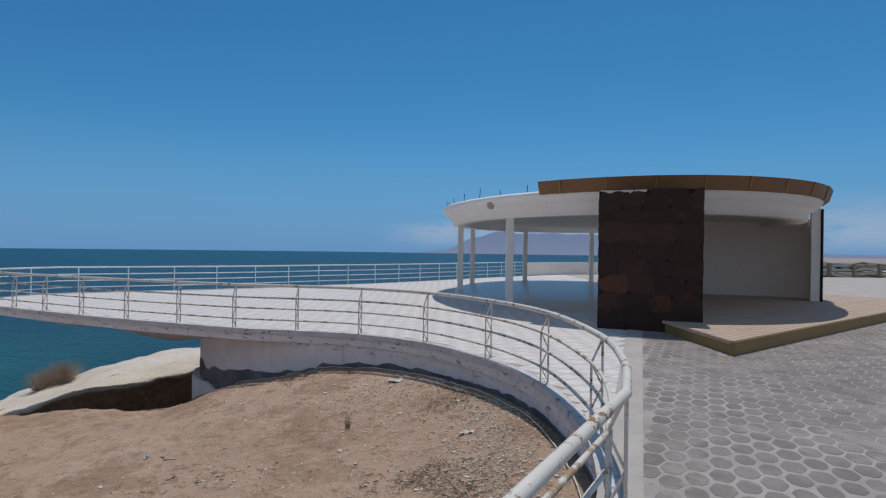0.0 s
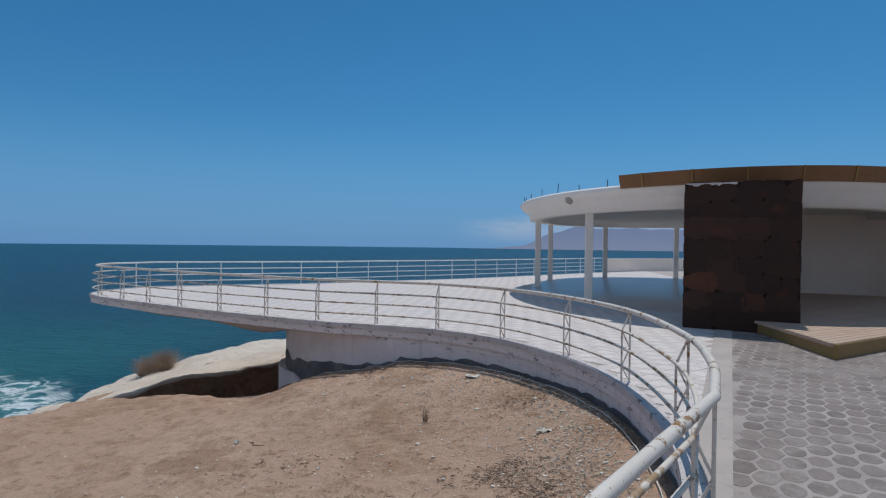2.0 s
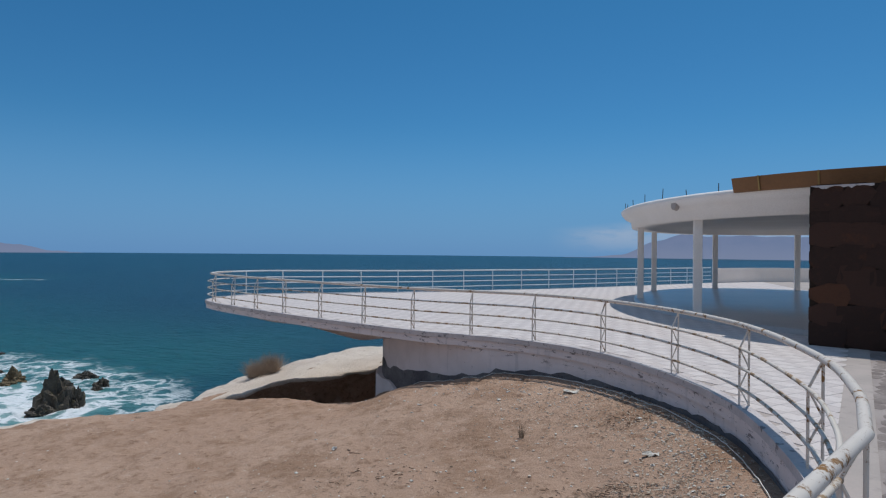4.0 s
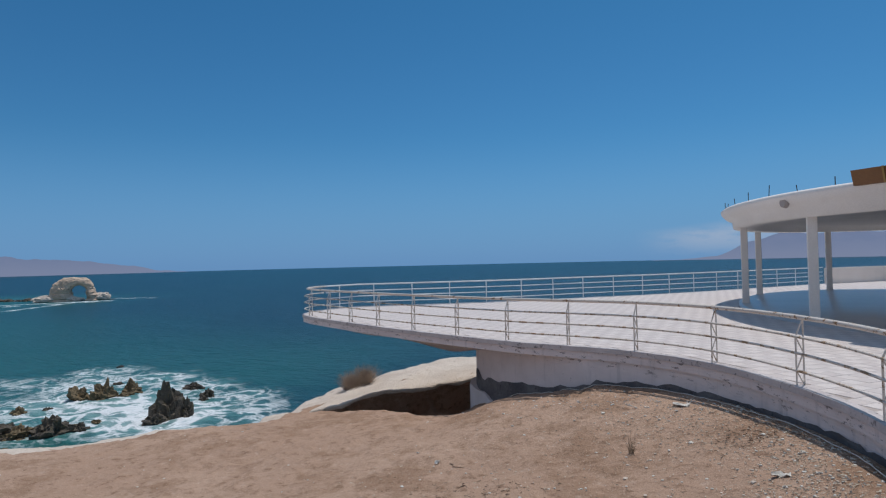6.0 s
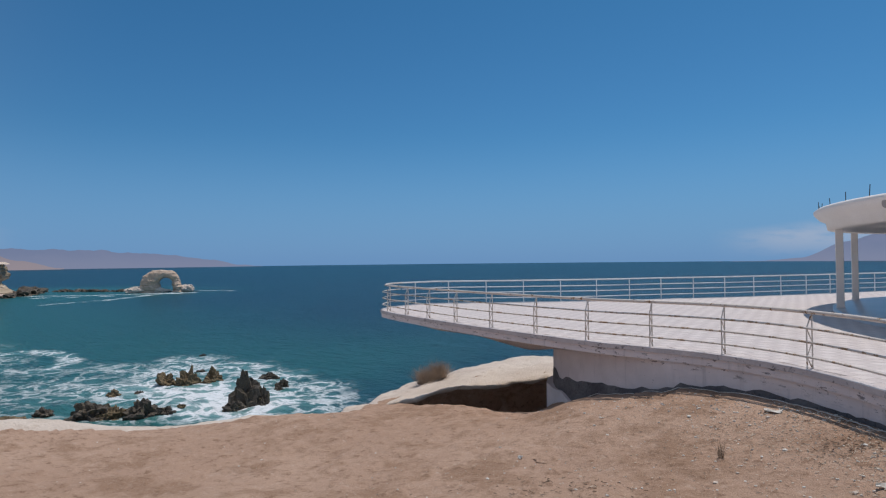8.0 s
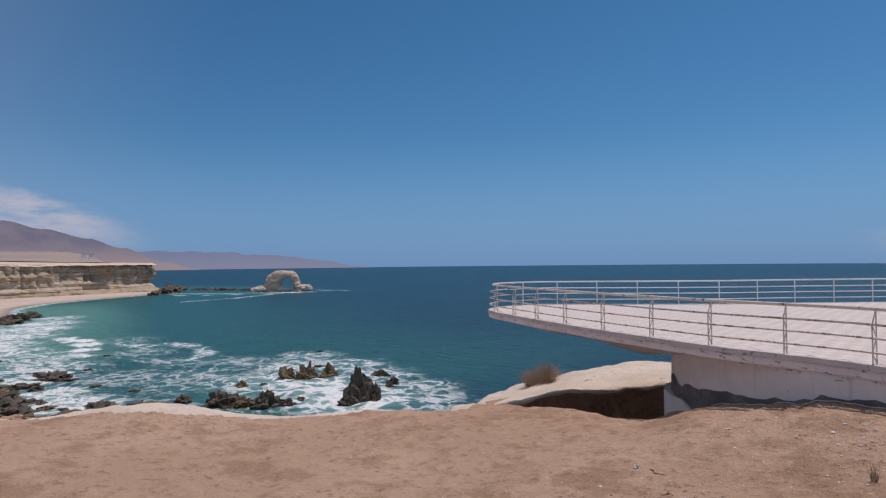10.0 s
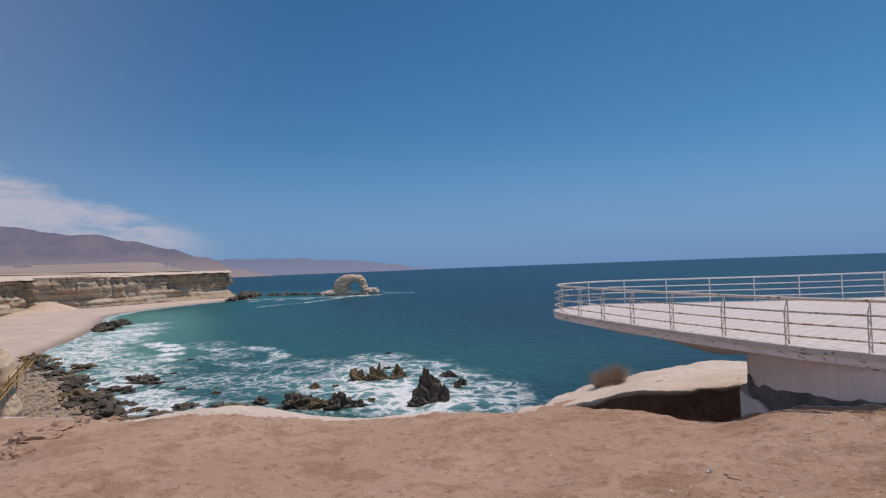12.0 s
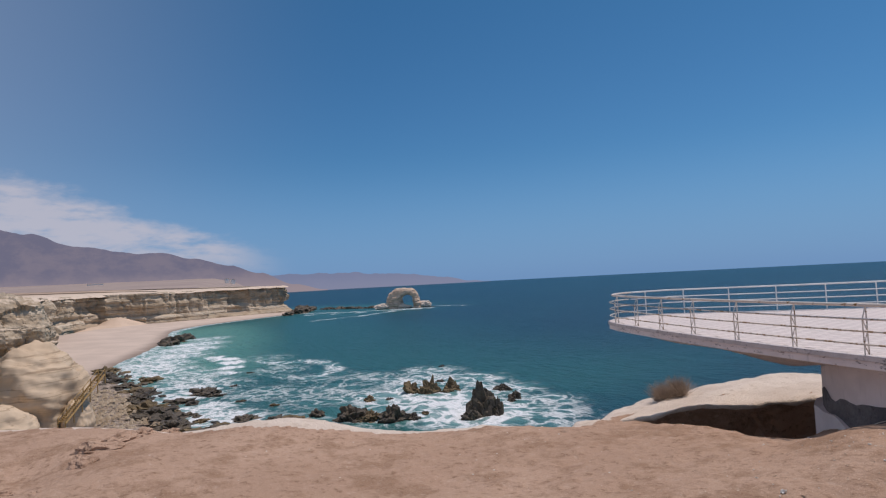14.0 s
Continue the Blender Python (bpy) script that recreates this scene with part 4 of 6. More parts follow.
def lathe(name, profile, mat, parent, a0=0.0, a1=math.tau, n=96, label="", close=False, smooth=True, fill=0):
    rows = [[(p.x, p.y, z) for p in ring(1.0, a0, a1, n, g)] for g, z in profile]
    m = n + 1
    verts = [p for r in rows for p in r]
    faces = []
    for i in range(len(rows) - 1 + (1 if close else 0)):
        q = (i + 1) % len(rows)
        faces += [(i * m + j, i * m + j + 1, q * m + j + 1, q * m + j) for j in range(n)]
    if close and abs(a1 - a0) < 6.2:
        faces += [tuple(i * m for i in range(len(rows))), tuple(i * m + n for i in reversed(range(len(rows))))]
    bm = bmesh.new()
    vs = [bm.verts.new(v) for v in verts]
    for f in faces:
        bm.faces.new([vs[i] for i in f])
    if fill:
        bm.faces.new(vs[:n])
        if fill > 1:
            bm.faces.new(vs[-m:-1])
    return part(name, bm, mat, parent, label, smooth)


pav = thing("pavilion", "round white open-air pavilion with a flared flat canopy on columns", "pavilion", (PC.x, PC.y, 0))
pav_inv = Matrix.Translation((-PC.x, -PC.y, 0))


def under(ob):
    ob.matrix_parent_inverse = pav_inv
    return ob


fl = lathe("floor", [(-6.0, 0.14), (-0.28, 0.14), (-0.25, 0.13), (-0.25, -0.02)], M_FLOOR, pav, label="raised polished grey floor", fill=1)
under(fl)
under(lathe("canopy", [(-6.05, 2.95), (-0.9, 2.95), (-0.85, 2.76), (-0.14, 2.76), (-0.10, 3.0), (0.10, 3.10), (0.24, 3.26), (0.26, 3.34), (0.18, 3.40), (-0.1, 3.40), (-0.2, 3.2), (-6.05, 3.2)], M_WHITE, pav, label="white flared concrete canopy", fill=2))
# brown fascia on the landward part of the rim
A0, A1 = radians(234), radians(400)
fas = under(lathe("fascia", [(0.16, 3.30), (0.35, 3.30), (0.46, 3.63), (0.10, 3.63)], M_FASCIA, pav, A0, A1, 60, "brown sheet-metal fascia", True, False))
for i in range(17):
    a = A0 + (A1 - A0) * (i + 0.5) / 17
    lathe("seam", [(0.345, 3.295), (0.375, 3.295), (0.485, 3.635), (0.455, 3.635)], M_SEAM, fas, a, a + 0.0055, 1, "", True, False)

def column(x, y, z1=2.81):
    bm = bmesh.new()
    box(bm, (x - 0.11, y - 0.11, 0.135), (x + 0.11, y + 0.11, z1), 0.012)
    box(bm, (x - 0.14, y - 0.14, 0.135), (x + 0.14, y + 0.14, 0.16), 0.006)
    return under(part("column", bm, M_WHITE, pav))


for x, y in ((0.70, 23.6), (1.42, 28.3), (2.02, 17.9), (4.40, 31.6), (8.05, 32.0)):
    column(x, y)

# rusty starter bars on the rim
for i in range(15):
    a = radians(120 + 118 * i / 14)
    p = Vector((PC.x + (PA + 0.1) * math.cos(a), PC.y + (PB + 0.1) * math.sin(a)))
    bm = bmesh.new()
    tube(bm, [(p.x, p.y, 3.38), (p.x + 0.02 * (i % 3 - 1), p.y, 3.38 + 0.18 + 0.05 * (i % 4))], 0.012, 6)
    under(part("starter_bar", bm, M_DARK, pav))

# round lamp on the canopy edge
ang = radians(218)
bm = bmesh.new()
lp = Vector((PC.x + (PA + 0.16) * math.cos(ang), PC.y + (PB + 0.16) * math.sin(ang)))
mm = Matrix.Translation((lp.x, lp.y, 3.16)) @ Matrix.Rotation(math.atan2(math.sin(ang) * PA, math.cos(ang) * PB), 4, "Z") @ Matrix.Rotation(radians(90), 4, "Y")
bmesh.ops.create_cone(bm, cap_ends=True, segments=24, radius1=0.15, radius2=0.12, depth=0.10, matrix=mm)
under(part("bulkhead_lamp", bm, M_STRIP, pav, "round grey bulkhead lamp"))

# inner stage wall and end pier
bm = bmesh.new()
BACK = spline([(4.9, 15.2), (5.6, 19.2), (8.2, 21.6), (11.2, 21.3), (12.6, 20.1)], 0.25)
back2 = offset(BACK, 0.2)
rows = [[(p.x, p.y, z) for p in BACK] for z in (0.26, 2.99)] + [[(p.x, p.y, z) for p in back2] for z in (2.99, 0.26)]
m = len(BACK)
vs = [[bm.verts.new(v) for v in r] for r in rows]
for i in range(4):
    for j in range(m - 1):
        bm.faces.new((vs[i][j], vs[i][j + 1], vs[(i + 1) % 4][j + 1], vs[(i + 1) % 4][j]))
for j in (0, m - 1):
    bm.faces.new([vs[i][j] for i in range(4)])
under(part("stage_wall", bm, M_CREAM, pav, "smooth cream-white wall behind the stage"))
bm = bmesh.new()
box(bm, (-0.12, -0.6, 0.1), (0.14, 0.5, 3.32), 0.01, Matrix.Translation((12.35, 19.6, 0)) @ Matrix.Rotation(radians(-30), 4, "Z"))
under(part("pier", bm, M_WHITE, pav))
bm = bmesh.new()
box(bm, (0.145, -0.64, 0.1), (0.215, 0.8, 3.25), 0.01, Matrix.Translation((12.35, 19.6, 0)) @ Matrix.Rotation(radians(-30), 4, "Z"))
under(part("end_cladding", bm, M_GROUT, pav, "dark slate cladding on the end of the pier"))

# dark slate wall that carries the canopy's front
stone_root = thing("stone_wall", "tall free-standing wall clad in dark brown slate beside the stage", "wall", (4.65, 13.5, 0))
SA, SB = Vector((3.62, 13.75)), Vector((5.72, 12.95))
sdir = (SB - SA).normalized()
snrm = Vector((sdir.y, -sdir.x))
S_M = Matrix(((sdir.x, -snrm.x, 0, SA.x), (sdir.y, -snrm.y, 0, SA.y), (0, 0, 1, 0), (0, 0, 0, 1)))
bm = bmesh.new()
box(bm, (0, 0.05, 0), ((SB - SA).length, 0.42, 3.22), 0.0, S_M)
core = part("core", bm, M_GROUT, stone_root)
core.matrix_parent_inverse = Matrix.Translation((-4.65, -13.5, 0))
rng = random.Random(5)
L = (SB - SA).length


def slate(x0, x1, z0, z1):
    pts, n = [], rng.randint(6, 8)
    for i in range(n):
        a = math.tau * (i + rng.uniform(-0.25, 0.25)) / n
        c, s = math.cos(a), math.sin(a)
        k = 1.0 / max(abs(c), abs(s)) ** 0.75
        pts.append(((x0 + x1) / 2 + c * k * (x1 - x0) * 0.63, (z0 + z1) / 2 + s * k * (z1 - z0) * 0.63))
    d = rng.uniform(0.0, 0.016)
    bm = bmesh.new()
    f0 = [bm.verts.new(S_M @ Vector((min(L + 0.012, max(-0.012, px)), 0.06, max(0.0, min(3.24, pz))))) for px, pz in pts]
    cx, cz = (x0 + x1) / 2, (z0 + z1) / 2
    f1 = [bm.verts.new(S_M @ Vector((cx + (min(L + 0.012, max(-0.012, px)) - cx) * 0.975, 0.02 - d + rng.uniform(-0.008, 0.008), max(0.0, min(3.24, cz + (pz - cz) * 0.975))))) for px, pz in pts]
    for i in range(n):
        bm.faces.new((f0[i], f0[(i + 1) % n], f1[(i + 1) % n], f1[i]))
    bm.faces.new(f1)
    ob = part("slate", bm, M_STONE, stone_root)
    ob.matrix_parent_inverse = Matrix.Translation((-4.65, -13.5, 0))


zz = 0.0
while zz < 3.2:
    hh = rng.uniform(0.30, 0.52)
    xx = -0.02
    while xx < L:
        ww = rng.uniform(0.34, 0.68)
        if L - (xx + ww) < 0.22:
            ww = L + 0.02 - xx
        slate(xx, xx + ww, zz + rng.uniform(-0.03, 0.03), min(3.24, zz + hh + rng.uniform(-0.03, 0.03)))
        xx += ww
    zz += hh

smear = [[S_M @ Vector((0.02 + 0.045 * i, yy, zz)) for i in range(24)] for yy, zz in ((-0.034, 3.215), (-0.038, 3.2))]
smear.append([S_M @ Vector((0.02 + 0.045 * i, -0.034, 3.2 - 0.10 * abs(fbm(i * 0.37, 4.0, 0, 5)) ** 0.7)) for i in range(24)])
mortar = ribbon("mortar_smear", [[tuple(v) for v in r] for r in smear], M_NOSE, "", smooth=False)
mortar.parent = stone_root
mortar.matrix_parent_inverse = Matrix.Translation((-4.65, -13.5, 0))

# ---------------------------------------------------------------- wooden stage
STC = (5.1, 10.3)
stage = thing("stage", "low wooden stage platform of pale boards with an ochre edge", "stage", (STC[0], STC[1], 0))
e1 = Vector((-0.12, 3.6)).normalized()
e2 = Vector((6.9, 5.6)).normalized()


def stage_box(name, p, q, z0, z1, mat, w):
    d = (q - p)
    mt = Matrix.Translation((p.x, p.y, 0)) @ Matrix.Rotation(math.atan2(d.y, d.x), 4, "Z")
    bm = bmesh.new()
    box(bm, (0, 0, z0), (d.length, w, z1), 0.006, mt)
    ob = part(name, bm, mat, stage)
    ob.matrix_parent_inverse = Matrix.Translation((-STC[0], -STC[1], 0))
    return ob


c0 = Vector(STC)
cl = Vector((5.0, 13.4))
cr = c0 + e2 * 15.0
stage_box("edge_board", cl, c0, 0.0, 0.245, M_EDGE, 0.04)
stage_box("edge_board", c0, cr, 0.0, 0.245, M_EDGE, 0.04)
width = 0.145
cross = Vector((-e2.y, e2.x))
for i in range(52):
    # boards run with the long front edge, cut off along the short edge
    off = 0.03 + i * (width + 0.002)
    along = (cl - c0).dot(e2) * min(1.0, off / (cl - c0).dot(cross))
    if off > (cl - c0).dot(cross):
        along = max(along, (0.9 + 0.63 * off) / 0.776)
    a = c0 + cross * off + e2 * (along + 0.03)
    if off > (cl - c0).dot(cross) - 0.2:
        a += e2 * max(0.0, (5.95 - a.x) / e2.x)
    stage_box("board", a, c0 + cross * off + e2 * 15.0, 0.20, 0.262, M_BOARD, width)


def rock(name, x, y, z, sx, sy, sz, seed, mat, label, category="rock", sub=4, rough=0.35, lift=0.0, turn=0.0, group="", kind=""):
    bm = bmesh.new()
    bmesh.ops.create_icosphere(bm, subdivisions=sub, radius=1.0)
    for v in bm.verts:
        p = v.co.normalized()
        d = 1 + rough * noise.fractal(p * 1.6 + Vector((seed, seed * 0.7, 0)), 0.9, 2.0, 5)
        d += rough * 0.5 * (noise.cell(p * 2.6 + Vector((seed, 0, seed))) - 0.2)
        v.co = Vector((p.x * sx * d, p.y * sy * d, p.z * sz * d))
        if v.co.z < -0.3 * sz:
            v.co.z = -0.3 * sz + (v.co.z + 0.3 * sz) * 0.3
    ob = part(name, bm, mat)
    ob.matrix_basis = pose(x, y, z + lift, 0, 0, turn)
    return tagged(ob, label, category, group, kind)


# ---------------------------------------------------------------- low parapet and fence at the back of the terrace
PARAPET = [Vector(p) for p in ((5.5, 40.6), (9.4, 44.2), (14.0, 45.6))]


def make_parapet():
    line = spline(PARAPET, 0.5)
    inner = offset(line, -0.22)
    verts, faces = [], []
    for a, b in zip(line, inner):
        verts += [(a.x, a.y, 0.0), (a.x, a.y, 0.92), (b.x, b.y, 0.92), (b.x, b.y, 0.0)]
    for k in range(len(line) - 1):
        for q in range(4):
            faces.append((k * 4 + q, k * 4 + (q + 1) % 4, k * 4 + 4 + (q + 1) % 4, k * 4 + 4 + q))
    e = (len(line) - 1) * 4
    faces += [(0, 1, 2, 3), (e + 3, e + 2, e + 1, e)]
    tagged(mesh_object("parapet", verts, faces, M_CREAM), "low white plastered parapet behind the pavilion", "parapet", kind="structure")


make_parapet()


def make_fence():
    root = thing("wooden_fence", "rough wooden post-and-rail fence at the back of the esplanade", "fence", (30, 45.5, 0))
    inv = Matrix.Translation((-30, -45.5, 0))
    xs = [22.0 + 1.95 * i for i in range(22)]
    for x in xs:
        bm = bmesh.new()
        box(bm, (x - 0.13, 45.34, 0), (x + 0.13, 45.58, 1.08), 0.03)
        part("post", bm, M_DRIFT, root).matrix_parent_inverse = inv
    for z in (0.42, 0.82):
        bm = bmesh.new()
        tube(bm, [(x, 45.46 + 0.02 * math.sin(x), z + 0.02 * math.sin(x * 1.3)) for x in xs], 0.045, 6)
        part("rail", bm, M_DRIFT, root).matrix_parent_inverse = inv
    return root


M_DRIFT = material("grey_brown_driftwood", wood_build((0.27, 0.205, 0.14), (0.33, 0.26, 0.18), (0.18, 0.135, 0.09)), (0.4, 0.01), 0.85, 0, 0.2)
make_fence()

# rocky shore and low sandy point beyond the fence
north = mesh_object("north_point", [(-math.sin(radians(a)) * r, math.cos(radians(a)) * r, SEA - 3 + (0, 3, 6, 10, 15)[k] + 3 * fbm(a * 0.6, k * 1.3, 2))
                                    for a in range(-30, -75, -3) for k, r in enumerate((2500, 2700, 3000, 3400, 4200))],
                    [(i * 5 + k, i * 5 + k + 1, (i + 1) * 5 + k + 1, (i + 1) * 5 + k) for i in range(14) for k in range(4)], M_FARPLAIN, smooth=True)
tagged(north, "low pale sandy point beyond the rocky shore", "coast", kind="structure")
rng = random.Random(77)
for i in range(80):
    az, r = radians(-31.0 - 16 * rng.random()), rng.uniform(1000, 2300)
    rock("north_rock", -math.sin(az) * r, math.cos(az) * r, SEA, rng.uniform(25, 70), rng.uniform(15, 30), rng.uniform(4, 11), 200 + i * 1.3, M_DARKROCK,
         "low dark rock on the surf-washed shore", "rock", 2, 0.45, 0, i * 47, "rocks of the far shore")


# ---------------------------------------------------------------- rocks
def sea_stack(x, y, sx, sy, sz, seed, mat, turn, label):
    """A jagged surf-worn rock: blocky sides, a little narrower towards its broken top."""
    bm = bmesh.new()
    bmesh.ops.create_icosphere(bm, subdivisions=4, radius=1.0)
    off = Vector((seed * 1.7, seed * 0.9, seed * 0.4))
    for v in bm.verts:
        p = v.co.normalized()
        d = 1 + 0.40 * noise.fractal(p * 1.7 + off, 0.9, 2.0, 5) + 0.20 * (noise.cell(p * 2.6 + off) - 0.3) + 0.10 * (noise.cell(p * 5.2 + off) - 0.5)
        top = max(0.0, p.z)
        thin = 1.0 - 0.22 * top
        v.co = Vector((p.x * sx * d * thin + 0.2 * sx * top * math.sin(seed), p.y * sy * d * thin, max(-0.6, p.z * d) * sz * 0.86))
    ob = part("sea_rock", bm, mat)
    ob.matrix_basis = pose(x, y, SEA, 0, 0, turn)
    return tagged(ob, label, "rock", "rocks in the surf")


# place, half-widths, height, seed, olive or black, turn
ROCKS = [(-129.5, 104.6, 4.0, 3.6, 8.6, 1.0, 0, 40), (-127.4, 99.6, 3.1, 2.4, 2.5, 2.3, 0, 15), (-126.4, 107.4, 2.2, 2.4, 4.6, 9.1, 0, 70), (-171.5, 109.0, 3.2, 3.2, 4.2, 3.7, 1, 30),
         (-166.0, 112.5, 3.6, 3.0, 5.2, 12.4, 1, 80), (-164.0, 121.0, 3.2, 2.6, 4.2, 4.9, 1, 10), (-162.0, 117.5, 2.4, 1.8, 1.2, 5.5, 1, 60), (-150.0, 131.0, 3.0, 2.2, 2.2, 6.2, 0, 25),
         (-137.0, 124.6, 2.2, 1.8, 2.6, 7.1, 0, 55), (-135.0, 121.5, 1.4, 1.2, 1.2, 17.1, 0, 5), (-171.0, 92.5, 2.2, 1.8, 1.8, 8.3, 1, 0), (-166.0, 97.0, 1.5, 1.2, 1.0, 21.0, 0, 35),
         (-151.5, 76.0, 5.2, 3.6, 4.2, 31.0, 0, 20), (-147.0, 79.0, 3.2, 3.0, 3.0, 32.4, 1, 75), (-142.0, 83.5, 4.4, 3.4, 4.6, 33.9, 0, 50), (-138.5, 88.0, 2.2, 1.8, 2.2, 35.2, 0, 10),
         (-146.0, 88.5, 1.8, 1.4, 1.2, 36.5, 0, 65), (-141.0, 94.0, 1.3, 1.1, 1.0, 37.1, 1, 25), (-157.0, 82.5, 2.0, 1.6, 1.4, 38.8, 0, 45), (-164.5, 71.5, 2.8, 2.2, 2.0, 40.3, 0, 15)]
for x, y, a, b, c, sd, olive, turn in ROCKS:
    sea_stack(x, y, a, b, c, sd, M_BROWNROCK if olive else M_DARKROCK, turn, "jagged olive-brown rock standing in white surf" if olive else "jagged wet black rock standing in white surf")
rng = random.Random(11)
SHELF = [(-163.5, 64, 7), (-153, 73, 4), (-180, 127, 3), (-211, 150, 3), (-286, 48, 10), (-232, 57, 10), (-224, 59, 6), (-220, 47, 8), (-341, 37, 11), (-322, 35, 9), (-300, 36, 10), (-277, 37, 10), (-262, 38, 10), (-250, 40, 9), (-238, 37, 10), (-226, 35, 11),
         (-214, 35, 11), (-203, 35, 11), (-192, 36, 10), (-182, 36, 10), (-172, 38, 9), (-172, 46, 7), (-176, 54, 6), (-170, 61, 6), (-162, 57, 7), (-154, 60, 6), (-146, 66, 5), (-196, 42, 6),
         (-184, 44, 5), (-210, 41, 5), (-270, 86, 3), (-205, 62, 3), (-190, 68, 3), (-240, 70, 3)]
for i, (x, y, s) in enumerate(SHELF):
    rock("shore_rock", x, y, SEA - 0.2, s * 0.55, s * 0.42, s * rng.uniform(0.13, 0.26), 20 + i * 1.7, M_DARKROCK if i % 4 else M_BROWNROCK, "low dark seaweed-stained rock at the water's edge", "rock", 4, 0.6, 0, i * 37, "shore rocks")
LEDGE = spline([(-345, 37), (-276, 37), (-236, 37), (-200, 37), (-172, 42), (-150, 58), (-120, 70)], 2.0)
for i in range(190):
    q = LEDGE[int(len(LEDGE) * rng.random())]
    x, y = q.x + rng.gauss(0, 4), q.y + rng.gauss(0, 5.5)
    sz = rng.uniform(0.5, 1.9)
    rock("shore_boulder", x, y, SEA + 0.1, sz * 1.4, sz, sz * rng.uniform(0.4, 0.75), 300 + i * 0.77, M_DARKROCK if rng.random() > 0.3 else M_BROWNROCK,
         "weed-stained boulder among others on the shore", "boulder", 2, 0.55, 0, i * 71, "boulders on the shore")


def layered_block(x, y, z, sx, sy, sz, seed, label):
    """A smooth-weathered mass of bedded sandstone with thin ledges."""
    bm = bmesh.new()
    bmesh.ops.create_icosphere(bm, subdivisions=6, radius=1.0)
    for v in bm.verts:
        p = v.co.normalized()
        w = Vector((p.x * sx, p.y * sy, p.z * sz))
        tilt = w.z + 0.10 * w.y + 1.2 * noise.noise(w * 0.06 + Vector((seed, 0, 0)))
        d = 1 + 0.16 * noise.fractal(p * 1.3 + Vector((seed, 1.0, 0)), 0.9, 2.0, 3) + 0.05 * noise.noise(Vector((seed, 2.0, tilt * 0.45))) + 0.022 * noise.noise(Vector((seed, 7.0, tilt * 1.5)))
        d += 0.02 * noise.fractal(w * 0.35, 0.9, 2.0, 4)
        v.co = Vector((w.x * d, w.y * d, w.z * d))
    ob = part("sandstone_block", bm, M_SANDSTONE, smooth=True)
    ob.location = (x, y, z)
    return tagged(ob, label, "rock", "blocks under the headland")


def sandstone_build(N, pos):
    z = N.add("ShaderNodeSeparateXYZ", {0: pos}).outputs[2]
    wob = N.noise(pos, 0.05, 4)
    bed = N.noise(N.add("ShaderNodeCombineXYZ", {0: N.math("MULTIPLY", wob, 2.0), 2: z}).outputs[0], 0.9, 6, 0.7)
    c = N.mix(N.step(N.noise(pos, 0.12, 5), 0.35, 0.65), (0.60, 0.475, 0.345), (0.53, 0.405, 0.285))
    c = N.mix(N.step(bed, 0.53, 0.60, 0, 0.75), c, (0.30, 0.215, 0.14))
    c = N.mix(N.step(N.noise(pos, 0.5, 6, 0.7), 0.62, 0.72, 0, 0.5), c, (0.26, 0.19, 0.13))
    return c, bed


M_SANDSTONE = material("smooth_bedded_sandstone", sandstone_build, (0.35, 0.5), 0.95, 0, 0.1)
layered_block(-203.0, 5.0, -27.0, 15.0, 12.5, 16.0, 91.3, "great rounded mass of bedded pale sandstone under the headland")
rock("headland_crag", -224.0, -3.0, -10.0, 20.0, 13.5, 13.5, 63.2, M_STRATA, "craggy weathered upper part of the headland", "rock", 6, 0.14, 0, 20)
layered_block(-183.0, -2.5, -33.0, 10.0, 8.0, 9.0, 44.1, "smooth rounded sandstone boulder at the foot of the headland")
layered_block(-192.0, 14.0, -33.5, 5.0, 4.0, 7.5, 23.7, "small sandstone block leaning beside the stair")


def sand_fan(x, y, r, h):
    """Blown sand run down through a gap in the cliff."""
    verts, faces, m = [], [], 40
    for k in range(12):
        v = k / 11
        for q in range(m):
            a = math.tau * q / m
            rr = r * v * (1 + 0.25 * fbm(math.cos(a) * 1.2, math.sin(a) * 1.2, v, 3))
            verts.append((x + rr * math.cos(a), y + rr * math.sin(a), SEA + 0.5 + h * ((1 - v) ** 1.25 - 0.12 * math.exp(-(v / 0.15) ** 2))))
    faces = [(k * m + q, (k + 1) * m + q, (k + 1) * m + (q + 1) % m, k * m + (q + 1) % m) for k in range(11) for q in range(m)]
    return tagged(mesh_object("sand_fan", verts, faces, M_FAN, smooth=True), "cone of pale blown sand against the cliff", "sand slope", kind="structure")


M_FAN = material("pale_blown_sand", two_tone((0.64, 0.50, 0.39), (0.57, 0.44, 0.34), 0.05, 1.0), (0.2, 0.5), 0.95, 0, 0.1)
sand_fan(-786, 99, 38, 14)
sand_fan(-762, 80, 36, 6)
# broken stone between the stair and the dark ledge
verts, faces = [], []
for i in range(900):
    t = rng.random()
    x, y = -268 + 82 * t + rng.gauss(0, 4), 19 + rng.uniform(-8, 12) + 4 * t
    sz = 0.25 + 0.9 * rng.random() ** 3
    z = SEA + 1.0 + 0.05 * max(0.0, 34 - y)
    o = len(verts)
    for dx, dy, dz in ((1, 0, 0), (0.3, 0.9, 0), (-0.8, 0.5, 0), (-0.7, -0.6, 0), (0.4, -0.9, 0), (0.1, 0.1, 0.8), (-0.2, -0.3, 0.75)):
        verts.append((x + sz * dx * rng.uniform(0.7, 1.3), y + sz * dy * rng.uniform(0.7, 1.3), z - 0.3 + sz * dz))
    faces += [(o, o + 1, o + 5), (o + 1, o + 2, o + 5), (o + 2, o + 6, o + 5), (o + 2, o + 3, o + 6), (o + 3, o + 4, o + 6), (o + 4, o + 5, o + 6), (o + 4, o, o + 5)]
